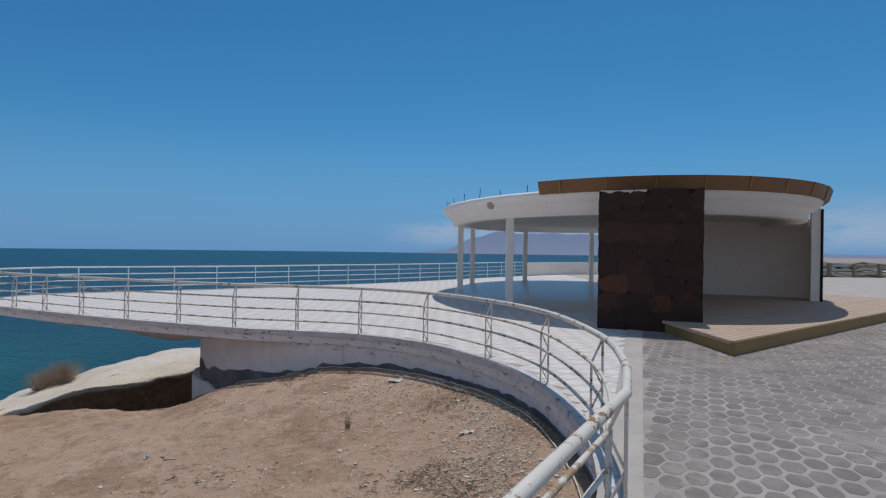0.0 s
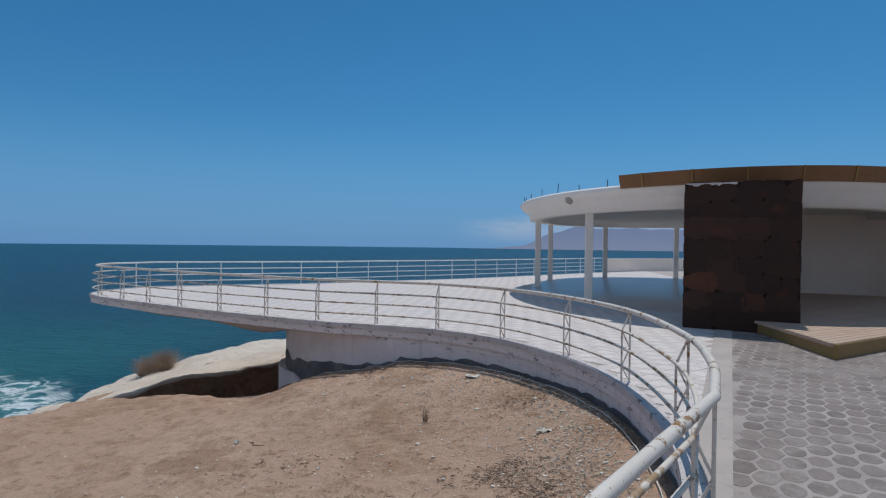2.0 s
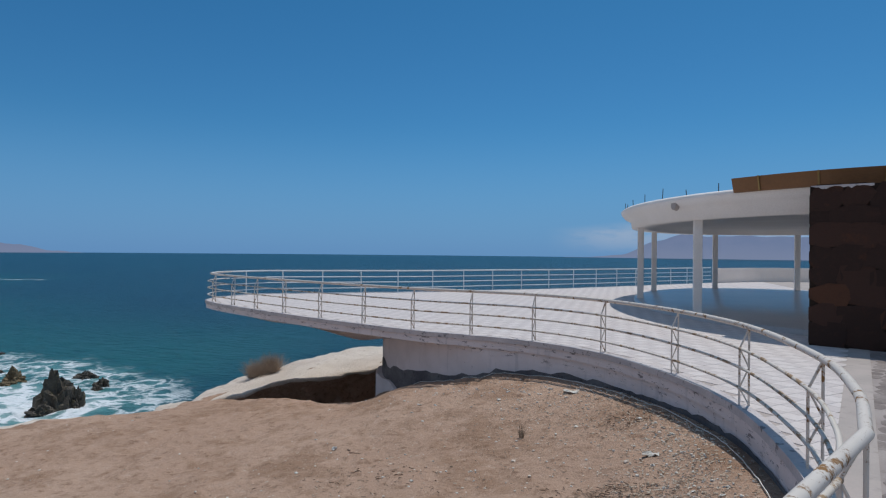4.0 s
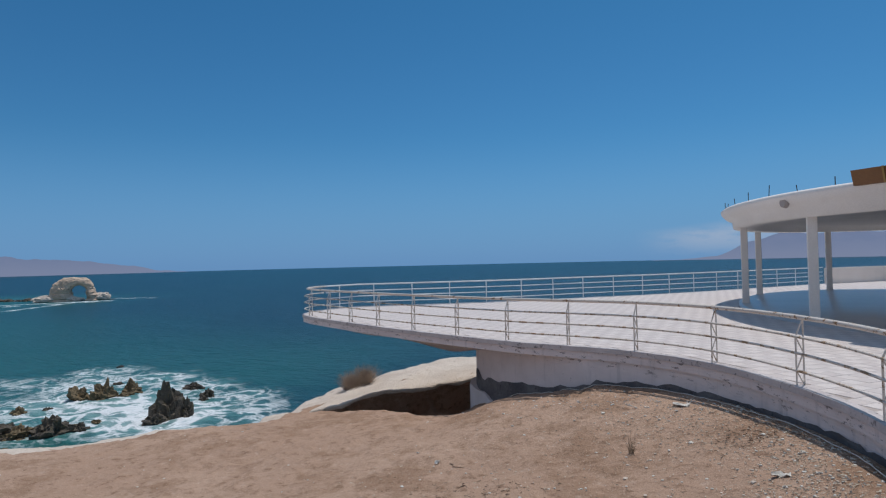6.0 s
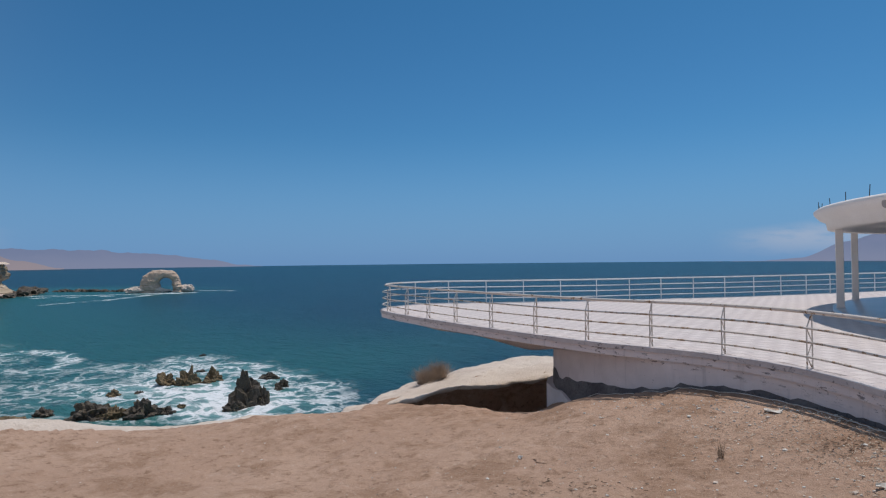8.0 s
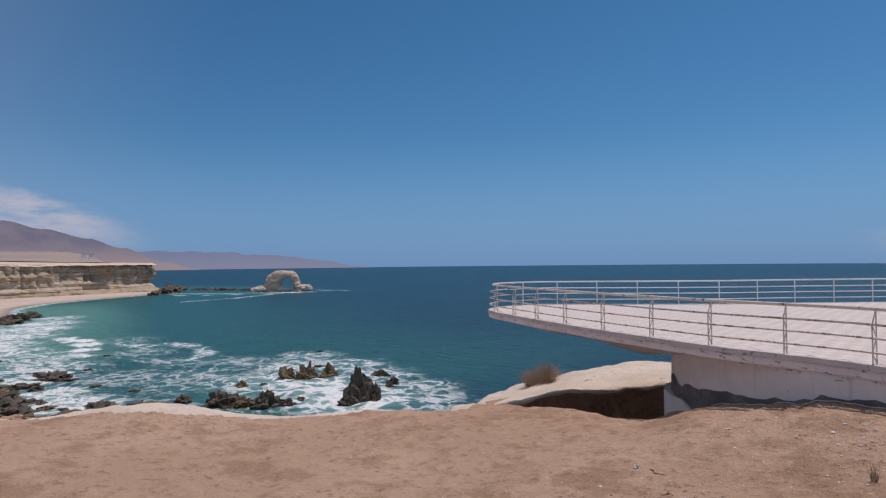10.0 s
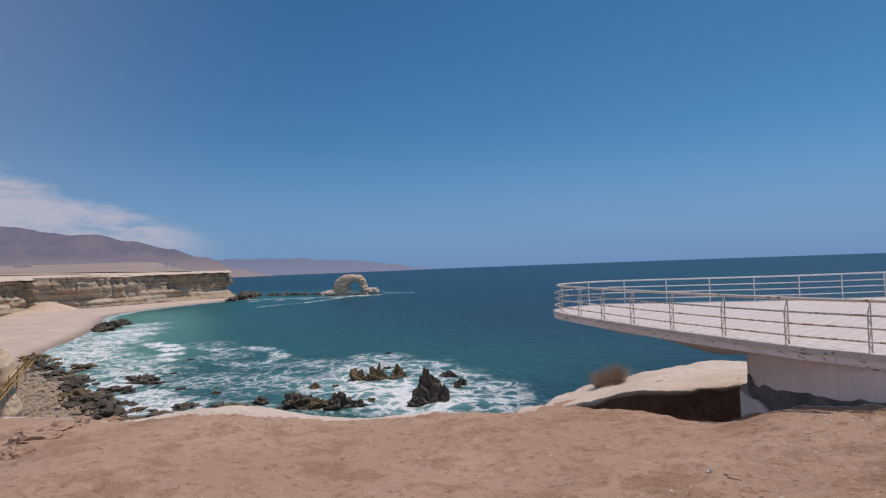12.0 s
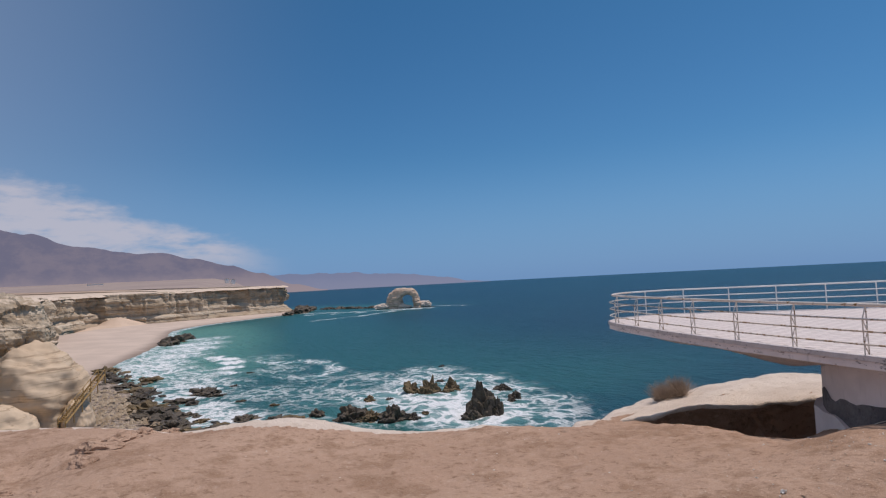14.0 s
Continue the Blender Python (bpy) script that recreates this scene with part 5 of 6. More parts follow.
tagged(mesh_object("rubble", verts, faces, M_STRATA), "pale broken stones below the cliff stair", "rubble", kind="stuff")
for i, (x, y, s) in enumerate([(-470, 92, 9), (-492, 100, 10), (-512, 112, 8), (-790, 322, 14), (-812, 338, 14), (-836, 352, 16), (-760, 296, 9), (-858, 366, 12), (-880, 380, 10)]):
    rock("foot_rock", x, y, SEA, s, s * 0.7, s * 0.5, 60 + i * 2.3, M_DARKROCK, "dark boulder heap at the foot of the cliff", "rock", 3, 0.5, 0, i * 50, "boulders under the cliff")


M_ARCH = material("pale_arch_rock", two_tone((0.68, 0.53, 0.41), (0.55, 0.41, 0.31), 0.2, 1.2, (0.32, 0.22, 0.15), 0.7), (0.8, 0.8), 0.95, 0, 0.1)


def spline3(pts, n):
    """Points between control tuples, gliding."""
    out = []
    for i in range(len(pts) - 1):
        p0, p1, p2, p3 = (pts[max(0, i - 1)], pts[i], pts[i + 1], pts[min(len(pts) - 1, i + 2)])
        for k in range(n):
            t = k / n
            out.append(tuple(0.5 * (2 * b + (c - a) * t + (2 * a - 5 * b + 4 * c - d) * t * t + (3 * b - a - 3 * c + d) * t ** 3) for a, b, c, d in zip(p0, p1, p2, p3)))
    return out + [pts[-1]]


def make_arch():
    """The natural arch out in the bay: a broad leg, a slim leg, a flat layered roof and a low base."""
    root = thing("sea_arch", "pale layered natural rock arch standing in the sea", "sea arch", (-700, 445, SEA))
    ax = Vector((0.62, 0.785)).normalized()
    inv = Matrix.Translation((700, -445, -SEA))

    def lump(name, u, w, z, su, sw, sz, seed, mat):
        u, w, z, su, sw, sz = (q * 0.78 for q in (u, w, z, su, sw, sz))
        ob = rock(name, -700 + ax.x * u - ax.y * w, 445 + ax.y * u + ax.x * w, SEA + z, su, sw, sz, seed, mat, "", "", 4, 0.22, 0, math.degrees(math.atan2(ax.y, ax.x)))
        for k in ("label", "category"):
            if k in ob:
                del ob[k]
        ob.parent = root
        ob.matrix_parent_inverse = inv
        return ob

    # a sweep up the broad leg, across the roof and down the slim leg: along, up, half-width, half-depth
    ring_at = spline3([(-17, -2, 13, 10), (-16.5, 7, 12, 9.5), (-15.5, 14, 11, 9), (-11, 20, 8.5, 8.5), (-3, 23.0, 5.6, 8), (6, 22.5, 5.2, 7.5), (11.5, 18.5, 5.2, 7), (13.6, 11, 4.8, 7), (14.6, 4, 6, 7.5), (15, -2, 8, 8)], 6)
    verts, faces, m = [], [], 28
    for k, (u, z, hw, hd) in enumerate(ring_at):
        a, b = ring_at[max(0, k - 1)], ring_at[min(len(ring_at) - 1, k + 1)]
        tu, tz = b[0] - a[0], b[1] - a[1]
        ln = math.hypot(tu, tz)
        nu, nz = -tz / ln, tu / ln
        for q in range(m):
            c, sn = math.cos(math.tau * q / m), math.sin(math.tau * q / m)
            px, py, pz = u + nu * hw * c, hd * sn, z + nz * hw * c
            d = 1.7 * fbm(px * 0.09, py * 0.09, pz * 0.16 + 3.0, 5) + 1.1 * noise.noise(Vector((0.3, 5.0, pz * 0.62)))
            px, py, pz = px + nu * c * d, py + sn * d, pz + nz * c * d * 0.7
            verts.append((-700 + ax.x * px - ax.y * py, 445 + ax.y * px + ax.x * py, SEA + pz))
    for k in range(len(ring_at) - 1):
        for q in range(m):
            faces.append((k * m + q, k * m + (q + 1) % m, (k + 1) * m + (q + 1) % m, (k + 1) * m + q))
    body = mesh_object("arch_rock", verts, faces, M_ARCH, root)
    body.matrix_parent_inverse = inv
    lump("foot", -38, -2, 3.0, 20, 9, 6.5, 37, M_PALE)
    lump("foot", -10, -5, 2.0, 16, 7, 6.0, 47, M_PALE)
    lump("foot", 32, 1, 4, 12, 8, 8, 39, M_PALE)
    lump("reef", 10, 6, -0.8, 46, 9, 2.2, 41, M_DARKROCK)
    return root


make_arch()
for i in range(16):
    t = i / 15
    rock("reef_rock", -862 + 95 * t, 392 + 42 * t + 5 * math.sin(i * 2.1), SEA - 0.5, 7 + 3 * math.sin(i * 1.7), 5, 2.2 + 1.6 * abs(math.sin(i * 1.3)), 80 + i, M_DARKROCK,
         "low reef rock between headland and arch", "rock", 3, 0.4, 0, i * 29, "reef rocks")

# broken crust at the hollow near the path
for i, (x, y, s) in enumerate([(-15.2, 1.5, 0.5), (-16.3, 1.9, 0.6), (-17.5, 2.5, 0.55), (-18.3, 3.2, 0.5), (-14.4, 0.0, 0.35), (-18.9, 3.9, 0.4), (-13.6, 0.6, 0.25)]):
    rock("crust_lump", x, y, ground_z(x, y), s, s * 0.6, s * 0.42, 120 + i, M_SAND, "crumbling clod of crusted brown sand", "clod", 4, 0.28, -0.08, i * 61, "clods round the hollow")

# ---------------------------------------------------------------- small things on the sand
rng = random.Random(21)


def litter_mesh(seed):
    r = random.Random(seed)
    bm = bmesh.new()
    bmesh.ops.create_icosphere(bm, subdivisions=1, radius=1.0)
    for v in bm.verts:
        v.co = Vector((v.co.x * r.uniform(0.7, 1.2), v.co.y * r.uniform(0.5, 1.0), v.co.z * r.uniform(0.25, 0.5)))
    me = bpy.data.meshes.new("pebble")
    bm.to_mesh(me)
    bm.free()
    return me


pebbles = [litter_mesh(i) for i in range(6)]
for me in pebbles:
    me.materials.append(M_BITS if pebbles.index(me) % 2 else M_PALE)
count = 0
while count < 290:
    x, y = (rng.uniform(-15, 1.2), rng.uniform(1.5, 13.5)) if count % 5 < 2 else (rng.gauss(-0.6, 1.8), rng.gauss(9.0, 2.2))
    if bluff_out(x, y) > -0.3 or inside(DECK_POLY, x, y):
        continue
    s = rng.uniform(0.010, 0.026) * (1 if rng.random() > 0.1 else 2.0)
    ob = new("pebble", pebbles[rng.randrange(6)])
    ob.matrix_world = pose(x, y, ground_z(x, y) + s * 0.2, 0, 0, rng.uniform(0, 360)) @ Matrix.Diagonal((s, s, s, 1))
    tagged(ob, "small pale stone or shell fragment on the sand", "pebble", "pebbles on the sand")
    count += 1


def bush(name, x, y, z, rad, height, n, seed, label, mat=M_BUSH):
    r = random.Random(seed)
    bm = bmesh.new()
    for i in range(n):
        a, tilt = r.uniform(0, math.tau), r.uniform(0.1, 1.15)
        ln = height * r.uniform(0.55, 1.05)
        d = Vector((math.cos(a) * math.sin(tilt) * rad / height, math.sin(a) * math.sin(tilt) * rad / height, math.cos(tilt) * 0.9 + 0.1))
        p0 = Vector((r.uniform(-0.3, 0.3) * rad, r.uniform(-0.3, 0.3) * rad, 0))
        p1 = p0 + d * ln * 0.5
        p2 = p1 + (d + Vector((r.uniform(-0.35, 0.35), r.uniform(-0.35, 0.35), r.uniform(-0.1, 0.3)))) * ln * 0.5
        tube(bm, [p0, p1, p2], [0.009 * height, 0.006 * height, 0.003 * height], 3, False)
    ob = part(name, bm, mat)
    ob.location = (x, y, z)
    return tagged(ob, label, "bush")


bush("dry_bush", -15.15, 22.4, ground_z(-15.15, 22.4) - 0.05, 0.75, 0.8, 620, 3, "leafless dry brown bush on the pale spur")
bush("dry_bush", -14.75, 23.0, ground_z(-14.75, 23.0) - 0.05, 0.8, 0.85, 620, 4, "leafless dry brown bush on the pale spur")
bush("twig_stump", -1.45, 9.2, ground_z(-1.45, 9.2) - 0.02, 0.10, 0.30, 40, 5, "small dead twig stump in the sand", M_DRIFT)
bush("dry_tuft", -10.6, 11.2, ground_z(-10.6, 11.2) - 0.02, 0.16, 0.16, 40, 6, "small dry tuft of grass on the sand")

# ---------------------------------------------------------------- plinth, nosing, debris
bm = bmesh.new()
PL = spline([(-5.0, 13.75), (-5.9, 14.7), (-6.6, 15.6), (-6.9, 17.2)], 0.25)
PLI = offset(PL, -0.35)
prev = None
for k, (a, b) in enumerate(zip(PL, PLI)):
    zt = -1.58 - 0.20 * (1 - smooth01(k, 0, 6)) + 0.03 * math.sin(k * 1.7)
    cur = [bm.verts.new((a.x, a.y, -4.0)), bm.verts.new((a.x, a.y, zt)), bm.verts.new((b.x, b.y, zt + 0.02)), bm.verts.new((b.x, b.y, -4.0))]
    if prev:
        for q in range(3):
            bm.faces.new((prev[q], prev[q + 1], cur[q + 1], cur[q]))
    else:
        bm.faces.new(cur)
    prev = cur
bm.faces.new(prev)
tagged(part("wall_plinth", bm, M_PLASTER), "low flaking white plinth at the end of the retaining wall", "plinth", kind="structure")

nose_out = offset(EDGE[:len(BEND) + len(TIP) + 40], 0.035)
nose_in = offset(EDGE[:len(BEND) + len(TIP) + 40], -0.13)
rows = [[(p.x, p.y, z + 0.006 * fbm(i * 0.4, z, 0, 3)) for i, p in enumerate(line)] for line, z in ((nose_out, -0.085), (nose_out, 0.012), (nose_in, 0.016), (nose_in, -0.03))]
ribbon("terrace_nosing", rows, M_NOSE, "cracked grey cement nosing along the terrace edge", "nosing", smooth=False)


def straw_field(name, cx, cy, rx, ry, n, seed, mat, ln, label):
    """Dry stalks and chips lying about, too many to count."""
    r = random.Random(seed)
    bm = bmesh.new()
    for _ in range(n):
        x, y = cx + r.gauss(0, rx), cy + r.gauss(0, ry)
        if inside(DECK_POLY, x, y) or bluff_out(x, y) > -0.3:
            continue
        a, l = r.uniform(0, math.tau), ln * r.uniform(0.25, 1.0)
        z = ground_z(x, y)
        p = Vector((x, y, z + 0.006))
        q = p + Vector((math.cos(a) * l, math.sin(a) * l, r.uniform(0.0, 0.15) * l))
        q.z = max(q.z, ground_z(q.x, q.y) + 0.004)
        tube(bm, [p + Vector((0, 0, 0.008)), q + Vector((0, 0, 0.006))], 0.0028 + 0.0035 * r.random(), 3, False)
    return tagged(part(name, bm, mat), label, "debris", kind="stuff")


M_STRAW = material("bleached_straw", two_tone((0.64, 0.555, 0.455), (0.46, 0.38, 0.295), 4, 40), (0.2, 0.004), 0.9, 0, 0.1)
M_CHIP = material("dark_dry_weed", two_tone((0.20, 0.145, 0.105), (0.30, 0.225, 0.165), 4, 40), (0.2, 0.004), 0.9, 0, 0.1)
for x, y, rx, ry, n in ((0.75, 8.6, 0.45, 1.5, 1700), (-0.3, 10.3, 1.0, 0.7, 1100), (0.55, 6.2, 0.4, 1.0, 1200), (-2.6, 8.5, 2.2, 2.0, 500)):
    straw_field("dry_debris", x, y, rx, ry, n, int(n + x * 10), M_STRAW, 0.05, "bleached stalks and chips along the wall")
for x, y, rx, ry, n in ((-0.2, 7.0, 0.35, 0.22, 320), (-1.2, 5.4, 0.5, 0.25, 320), (0.2, 6.2, 0.22, 0.3, 240), (-1.9, 6.3, 0.4, 0.2, 200), (-2.6, 12.1, 0.5, 0.2, 160), (-3.2, 7.6, 0.6, 0.3, 150), (0.1, 9.3, 0.3, 0.25, 140)):
    straw_field("dry_weeds", x, y, rx, ry, n, int(n + x * 10), M_CHIP, 0.075, "matted dead weeds on the sand")


def flakes(cx, cy, rx, ry, n, seed):
    """Shell chips and bits of paper strewn over the sand by the wall."""
    r = random.Random(seed)
    verts, faces = [], []
    for _ in range(n):
        x, y = cx + r.gauss(0, rx), cy + r.gauss(0, ry)
        if inside(DECK_POLY, x, y):
            continue
        sz, a, o = 0.008 + 0.026 * r.random() ** 2.5, r.uniform(0, math.tau), len(verts)
        z = ground_z(x, y)
        for k in range(5):
            b = a + math.tau * k / 5 + r.uniform(-0.3, 0.3)
            verts.append((x + sz * math.cos(b), y + 0.7 * sz * math.sin(b), z + 0.003))
        for k in range(5):
            verts.append((verts[o + k][0] * 0.8 + x * 0.2, verts[o + k][1] * 0.8 + y * 0.2, z + 0.008 + 0.012 * r.random()))
        faces += [(o + k, o + (k + 1) % 5, o + 5 + (k + 1) % 5, o + 5 + k) for k in range(5)] + [tuple(o + 5 + k for k in range(5))]
    return tagged(mesh_object("shell_chips", verts, faces, M_BITS), "white shell chips and paper bits strewn along the wall", "litter", kind="stuff")


for x, y, rx, ry, n in ((0.75, 8.6, 0.35, 1.5, 240), (-0.5, 11.0, 1.0, 0.45, 200), (-2.6, 11.6, 1.2, 0.4, 90), (0.8, 6.2, 0.3, 0.9, 130), (-2.5, 8.0, 2.4, 2.0, 110)):
    flakes(x, y, rx, ry, n, int(n + 7 * y))


def scrap(x, y, w, d, seed, label):
    """A crumpled scrap of pale rubbish."""
    r = random.Random(seed)
    n = 5
    vs = [(x + w * (i / (n - 1) - 0.5), y + d * (j / (n - 1) - 0.5) + 0.02 * r.uniform(-1, 1), ground_z(x, y) + 0.03 + 0.025 * r.uniform(-1, 1)) for i in range(n) for j in range(n)]
    fs = [(i * n + j, (i + 1) * n + j, (i + 1) * n + j + 1, i * n + j + 1) for i in range(n - 1) for j in range(n - 1)]
    ob = mesh_object("paper_scrap", vs, fs, M_BITS)
    md = ob.modifiers.new("thick", "SOLIDIFY")
    md.thickness = 0.006
    return tagged(ob, label, "litter", "litter on the sand")


scrap(-0.85, 10.9, 0.26, 0.12, 1, "crumpled white scrap of paper on the sand")
scrap(-4.45, 8.9, 0.07, 0.05, 2, "small white scrap on the sand")
scrap(0.35, 8.0, 0.2, 0.1, 3, "crumpled white scrap of paper on the sand")
# a patch of sand, modelled as a thin added lump
rock("flat_stone", -4.0, 9.0, ground_z(-4.0, 9.0), 0.26, 0.18, 0.03, 7.7, M_SAND, "flat raised patch of dry sand", "stone", 3, 0.3)


def make_stairs():
    """The wooden stair that goes down to the beach."""
    a, b = Vector((-182.5, 9.8, -30.0)), Vector((-194.0, 20.1, -20.0))
    root = thing("wooden_staircase", "weathered yellow wooden staircase down the cliff to the beach", "staircase", a)
    inv = Matrix.Translation(-a)
    side = Vector((0, 0, 1)).cross((b - a)).normalized()
    for k in (-1, 1):
        bm = bmesh.new()
        tube(bm, [a + side * k, b + side * k], 0.28, 4)
        part("stringer", bm, M_EDGE, root).matrix_parent_inverse = inv
        bm = bmesh.new()
        tube(bm, [a + side * k + Vector((0, 0, 1.4)), b + side * k + Vector((0, 0, 1.4))], 0.12, 4)
        part("handrail", bm, M_EDGE, root).matrix_parent_inverse = inv
    for i in range(30):
        p = a.lerp(b, (i + 0.5) / 30)
        bm = bmesh.new()
        box(bm, (-1.0, -0.22, 0.18), (1.0, 0.22, 0.28), 0, Matrix.Translation(p) @ Matrix.Rotation(math.atan2(side.y, side.x), 4, "Z"))
        part("tread", bm, M_EDGE, root).matrix_parent_inverse = inv
    for i in range(6):
        p = a.lerp(b, i / 5)
        bm = bmesh.new()
        for k in (-1, 1):
            tube(bm, [p + side * k + Vector((0, 0, -2.5)), p + side * k + Vector((0, 0, 1.4))], 0.14, 4)
        part("post_pair", bm, M_EDGE, root).matrix_parent_inverse = inv


make_stairs()


def house(x, y, z, w, d, h, label):
    root = thing("far_building", label, "building", (x, y, z), "buildings on the plain")
    inv = Matrix.Translation((-x, -y, -z))
    bm = bmesh.new()
    box(bm, (x - w / 2, y - d / 2, z - 12), (x + w / 2, y + d / 2, z + h))
    part("wall", bm, M_WHITE, root).matrix_parent_inverse = inv
    bm = bmesh.new()
    box(bm, (x - w / 2 - 1, y - d / 2 - 1, z + h), (x + w / 2 + 1, y + d / 2 + 1, z + h + 1.5), 0.3)
    part("roof", bm, M_PALE, root).matrix_parent_inverse = inv


def on_plain(az, r):
    return -math.sin(radians(az)) * r, math.cos(radians(az)) * r, SEA - 8 + (24 + (0.011 + 0.014 * smooth01(az, 68, 76)) * r)


for az, w, d, h, label in ((74.0, 16, 16, 9, "pale blocky building far off on the plain"), (73.5, 18, 16, 7, "pale blocky building far off on the plain"), (84.4, 20, 56, 5, "long low white shed far off on the plain")):
    house(*on_plain(az, 2800), w, d, h, label)

# the whole bay turned a little to line up in the camera's view
COAST = Matrix.Rotation(radians(-1.05), 4, "Z")
BAY = {"water", "cliff", "plain", "beach", "backdrop_hills", "backdrop_far_hills", "far_plain", "sea_rock", "shore_rock", "shore_boulder", "sandstone_block", "headland_crag", "sand_fan", "rubble",
       "foot_rock", "sea_arch", "reef_rock", "wooden_staircase", "far_building"}
for ob in list(scene.collection.objects):
    if ob.parent is None and ob.name.split(".")[0] in BAY:
        ob.matrix_world = COAST @ ob.matrix_basis

# ---------------------------------------------------------------- paving, piece by piece
def piece_mesh(name, outline, z0, z1, inset, mat):
    n = len(outline)
    verts = [(x, y, z0) for x, y in outline] + [(x * inset, y * inset, z1) for x, y in outline]
    faces = [(i, (i + 1) % n, n + (i + 1) % n, n + i) for i in range(n)] + [tuple(range(n, 2 * n))]
    me = bpy.data.meshes.new(name)
    me.from_pydata(verts, [], faces)
    me.materials.append(mat)
    return me


def lay(name, spots, mesh_of, parent, near, label):
    """The nearest 300 pieces as objects, the rest joined."""
    spots = sorted(spots, key=near)
    for x, y, rz, dz, k in spots[:300]:
        ob = new(name, mesh_of[k])
        ob.matrix_world = pose(x, y, dz, 0, 0, rz)
        ob.parent = parent
    for k in range(len(mesh_of)):
        verts, faces = [], []
        src = mesh_of[k]
        base = [v.co.copy() for v in src.vertices]
        poly = [tuple(p.vertices) for p in src.polygons]
        for x, y, rz, dz, kk in spots[300:]:
            if kk != k:
                continue
            c, s, o = math.cos(radians(rz)), math.sin(radians(rz)), len(verts)
            verts += [(x + v.x * c - v.y * s, y + v.x * s + v.y * c, v.z + dz) for v in base]
            faces += [tuple(o + i for i in f) for f in poly]
        if verts:
            tagged(mesh_object(name + "_field", verts, faces, src.materials[0], parent), label, kind="stuff")


pavement = mesh_object("pavement", [(1.2, 3.6, 0.004), (-4.25, -5.6, 0.004), (-4.25, -14, 0.004), (26, -14, 0.004), (26, 22.5, 0.004), (12.9, 18.0, 0.004), (4.5, 13.4, 0.004)],
                       [tuple(range(6, -1, -1))], M_JOINT)
tagged(pavement, "dusty mortar bed under grey hexagonal pavers", "pavement", kind="structure")
if pavement.data.polygons[0].normal.z < 0:
    pavement.data.flip_normals()
(bx0, by0), (bx1, by1) = STRIPE
bd = Vector((bx1 - bx0, by1 - by0)).normalized()
bn = Vector((bd.y, -bd.x))
q0, q1 = Vector((bx0, by0)) - bd * 0.1 , Vector((bx1, by1)) + bd * 0.5
bm = bmesh.new()
box(bm, (0, 0, 0.0), ((q1 - q0).length, 0.33, 0.0135), 0.003, Matrix(((bd.x, bn.x, 0, q0.x - bn.x * 0.09), (bd.y, bn.y, 0, q0.y - bn.y * 0.09), (0, 0, 1, 0), (0, 0, 0, 1))))
tagged(part("paving_band", bm, M_STRIP), "smooth pinkish cement band between tiles and pavers", "paving band", kind="structure")
# rows of worn hexagons; the smaller, the rounder their corners
COL, ROW = 0.186, 0.325
ALONG = Vector((0.405, 0.914)).normalized()
ACROSS = Vector((ALONG.y, -ALONG.x))


def hexagon(q, worn, seed):
    r = random.Random(seed)
    base = [(2 * COL / 3, 0), (COL / 3, ROW / 2), (-COL / 3, ROW / 2), (-2 * COL / 3, 0), (-COL / 3, -ROW / 2), (COL / 3, -ROW / 2)]
    pts = []
    for i in range(6):
        (ax, ay), (bx, by), (cx, cy) = base[i - 1], base[i], base[(i + 1) % 6]
        for px, py in ((ax, ay), (cx, cy)):
            w = worn * r.uniform(0.5, 1.6)
            k = q * r.uniform(0.93, 1.06)
            pts.append(((bx + (px - bx) * w) * k, (by + (py - by) * w) * k))
    return pts


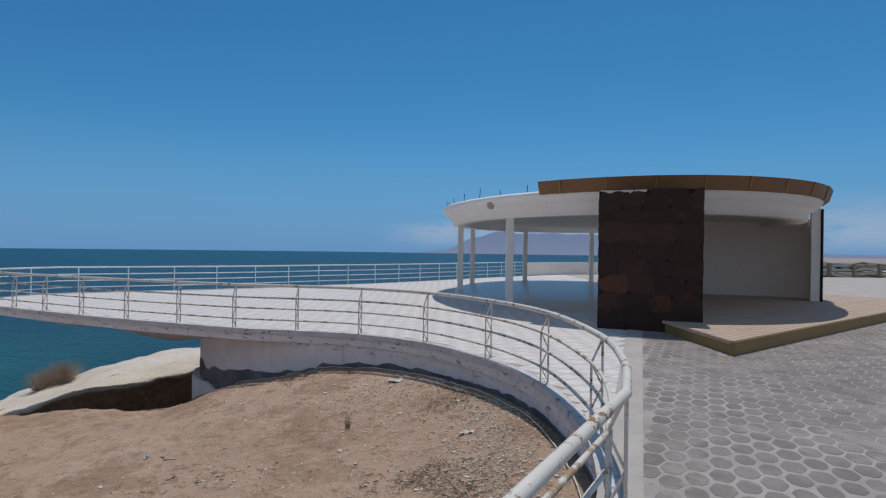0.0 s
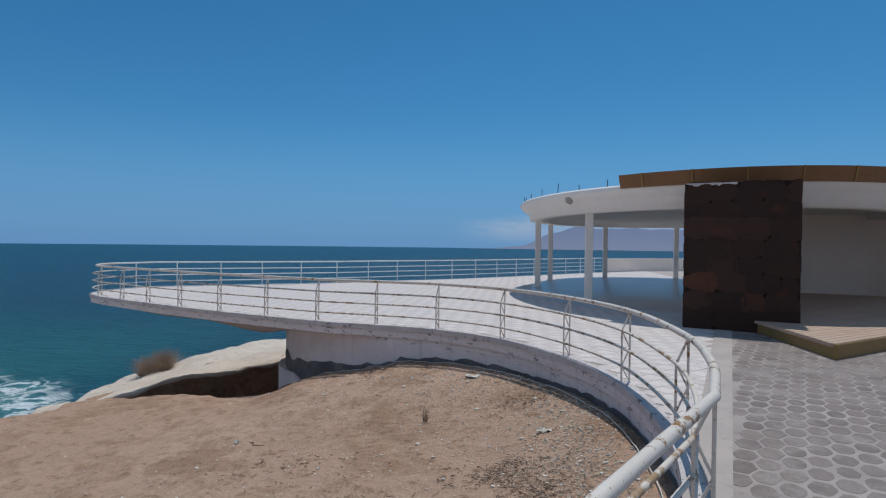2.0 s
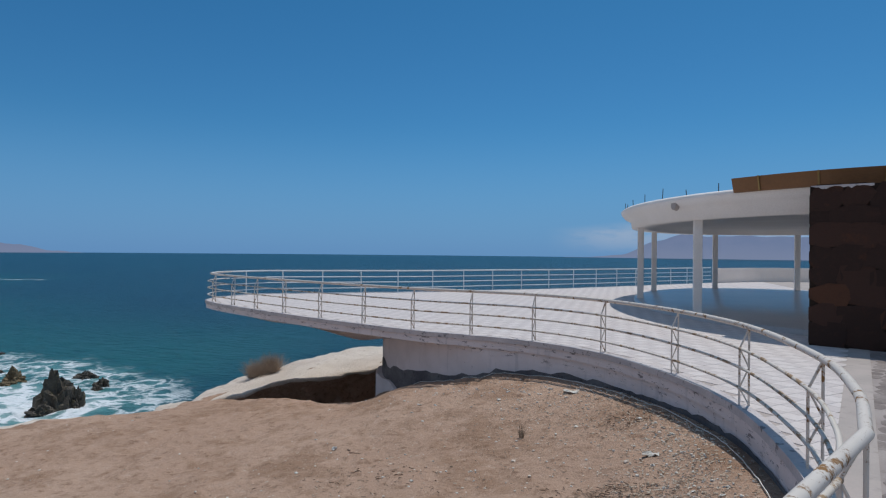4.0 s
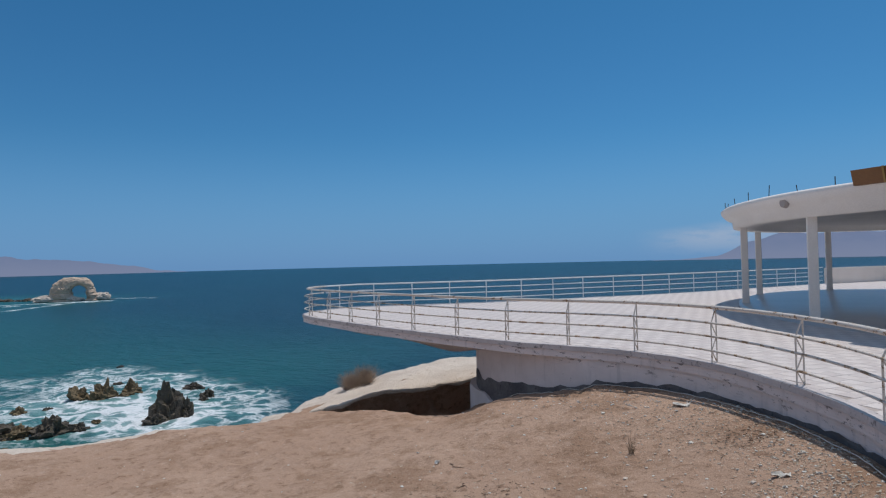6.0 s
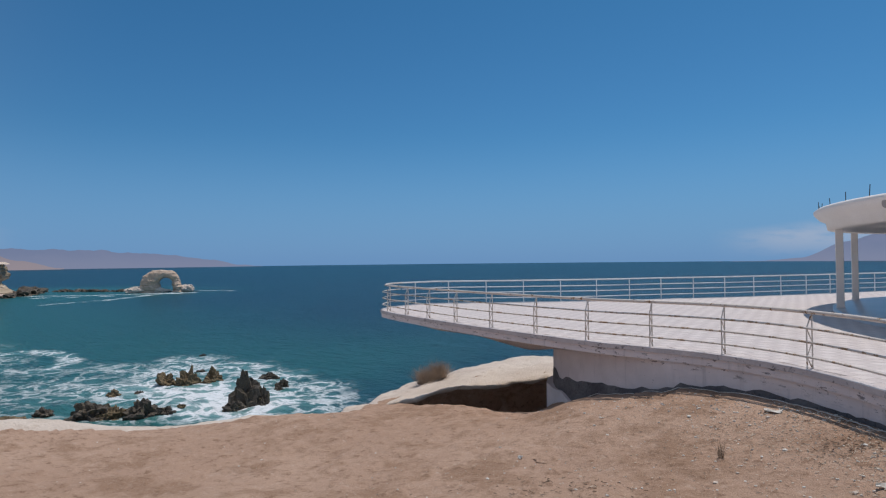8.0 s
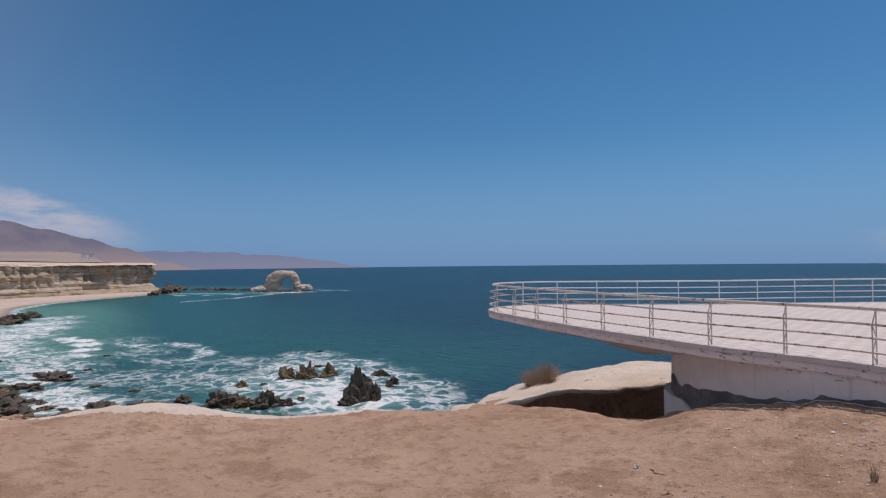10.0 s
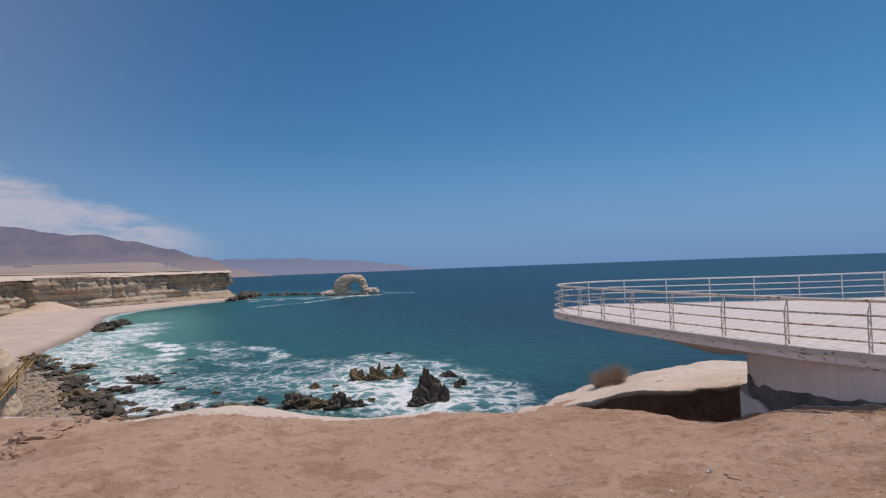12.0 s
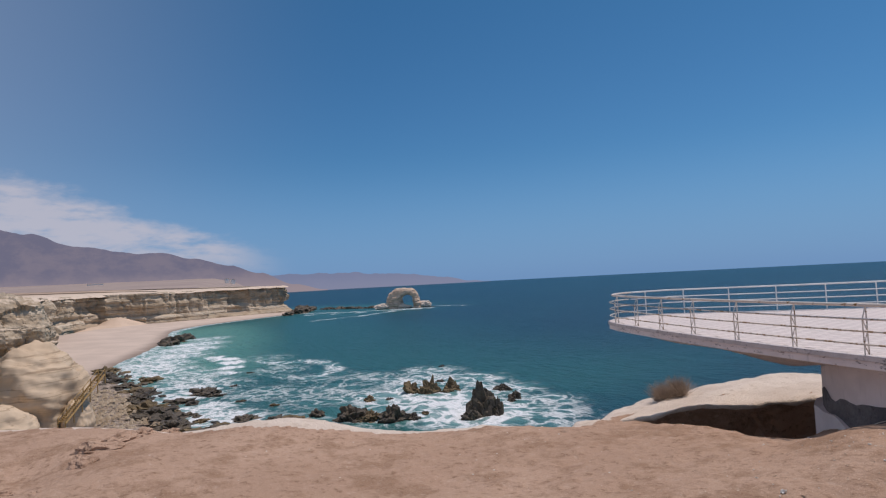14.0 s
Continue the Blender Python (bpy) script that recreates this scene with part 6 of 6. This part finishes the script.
hexm = [piece_mesh("paver", hexagon(q, w, i + 40), 0.0, 0.0035, 0.965, M_HEX) for i, (q, w) in enumerate(((0.95, 0.08), (0.92, 0.12), (0.89, 0.16), (0.86, 0.22), (0.83, 0.27), (0.79, 0.32), (0.74, 0.34), (0.90, 0.15), (0.85, 0.25), (0.77, 0.3)))]
rng = random.Random(31)
spots = []
for j in range(-110, 110):
    for i in range(-50, 110):
        p = Vector((3.0, 5.0)) + ACROSS * (COL * i) + ALONG * (ROW * (j + 0.5 * (i % 2)))
        x, y = p.x, p.y
        if (y >= 3.9 and side_of_stripe(x, y) < 0.26) or x > 22 or y < -6 or x < -4:
            continue
        if y > 3.5 and x > 5.0 and (x - 5.1) * 5.6 - (y - 10.3) * 6.9 < -0.4 and y > 10.2:
            continue
        if y < 3.9 and (x - 1.14) * 8.98 - (y - 3.62) * 5.34 < 1.7:
            continue
        if y > 13.2:
            if (x - 5.1) * 5.6 - (y - 10.3) * 6.9 < 0.3 or y > 17:
                continue
        near = 1 - smooth01(math.hypot(x - 2.0, y - 3.5), 1.5, 4.5)
        wear = 2.2 * near + 2.4 * fbm(x * 0.45, y * 0.45, 8) + 1.4 + rng.uniform(-0.9, 0.9)
        spots.append((x, y, math.degrees(math.atan2(ACROSS.y, ACROSS.x)) + rng.uniform(-1.5, 1.5), 0.004 + rng.uniform(-0.0015, 0.001), (max(0, min(6, int(wear))) if rng.random() > 0.35 else 7 + max(0, min(2, int(wear / 2))))))
lay("paver", spots, hexm, pavement, lambda s: math.hypot(s[0] - 2.4, s[1] - 5.0), "grey hexagonal pavers worn and dusty")

tile_bed = tagged(new("terrace_tiles"), "checkered white and pinkish-grey terrace tiles", "floor tiles", kind="structure")
T = 0.26
tiles = [piece_mesh("tile", [(-T / 2 * 0.985, -T / 2 * 0.985), (T / 2 * 0.985, -T / 2 * 0.985), (T / 2 * 0.985, T / 2 * 0.985), (-T / 2 * 0.985, T / 2 * 0.985)], 0.0, 0.006, 0.985, mt) for mt in (M_TILE_A, M_TILE_B)]
ROT = 45.0
cr_, sr_ = math.cos(radians(ROT)), math.sin(radians(ROT))
spots = []
floor_edge = ring(1.0, 0, math.tau, 60, -0.30)
inner_poly = offset(EDGE, -0.14)
TILE_POLY = [Vector((1.3, 3.95))] + inner_poly[4:] + [Vector((9.2, 44)), Vector((9.0, 30)), Vector((4.2, 13.6))]
for j in range(-190, 190):
    for i in range(-190, 190):
        u, v = i * T, j * T
        x, y = u * cr_ - v * sr_, u * sr_ + v * cr_
        if not (-16 < x < 9 and 3.5 < y < 44) or side_of_stripe(x, y) > 0.08 or not inside(TILE_POLY, x, y) or inside(floor_edge, x, y):
            continue
        spots.append((x, y, ROT, 0.001 + rng.uniform(-0.001, 0.0012), (i + j) % 2))
lay("tile", spots, tiles, tile_bed, lambda s: math.hypot(s[0] - 1.6, s[1] - 6.0), "checkered terrace tiles")
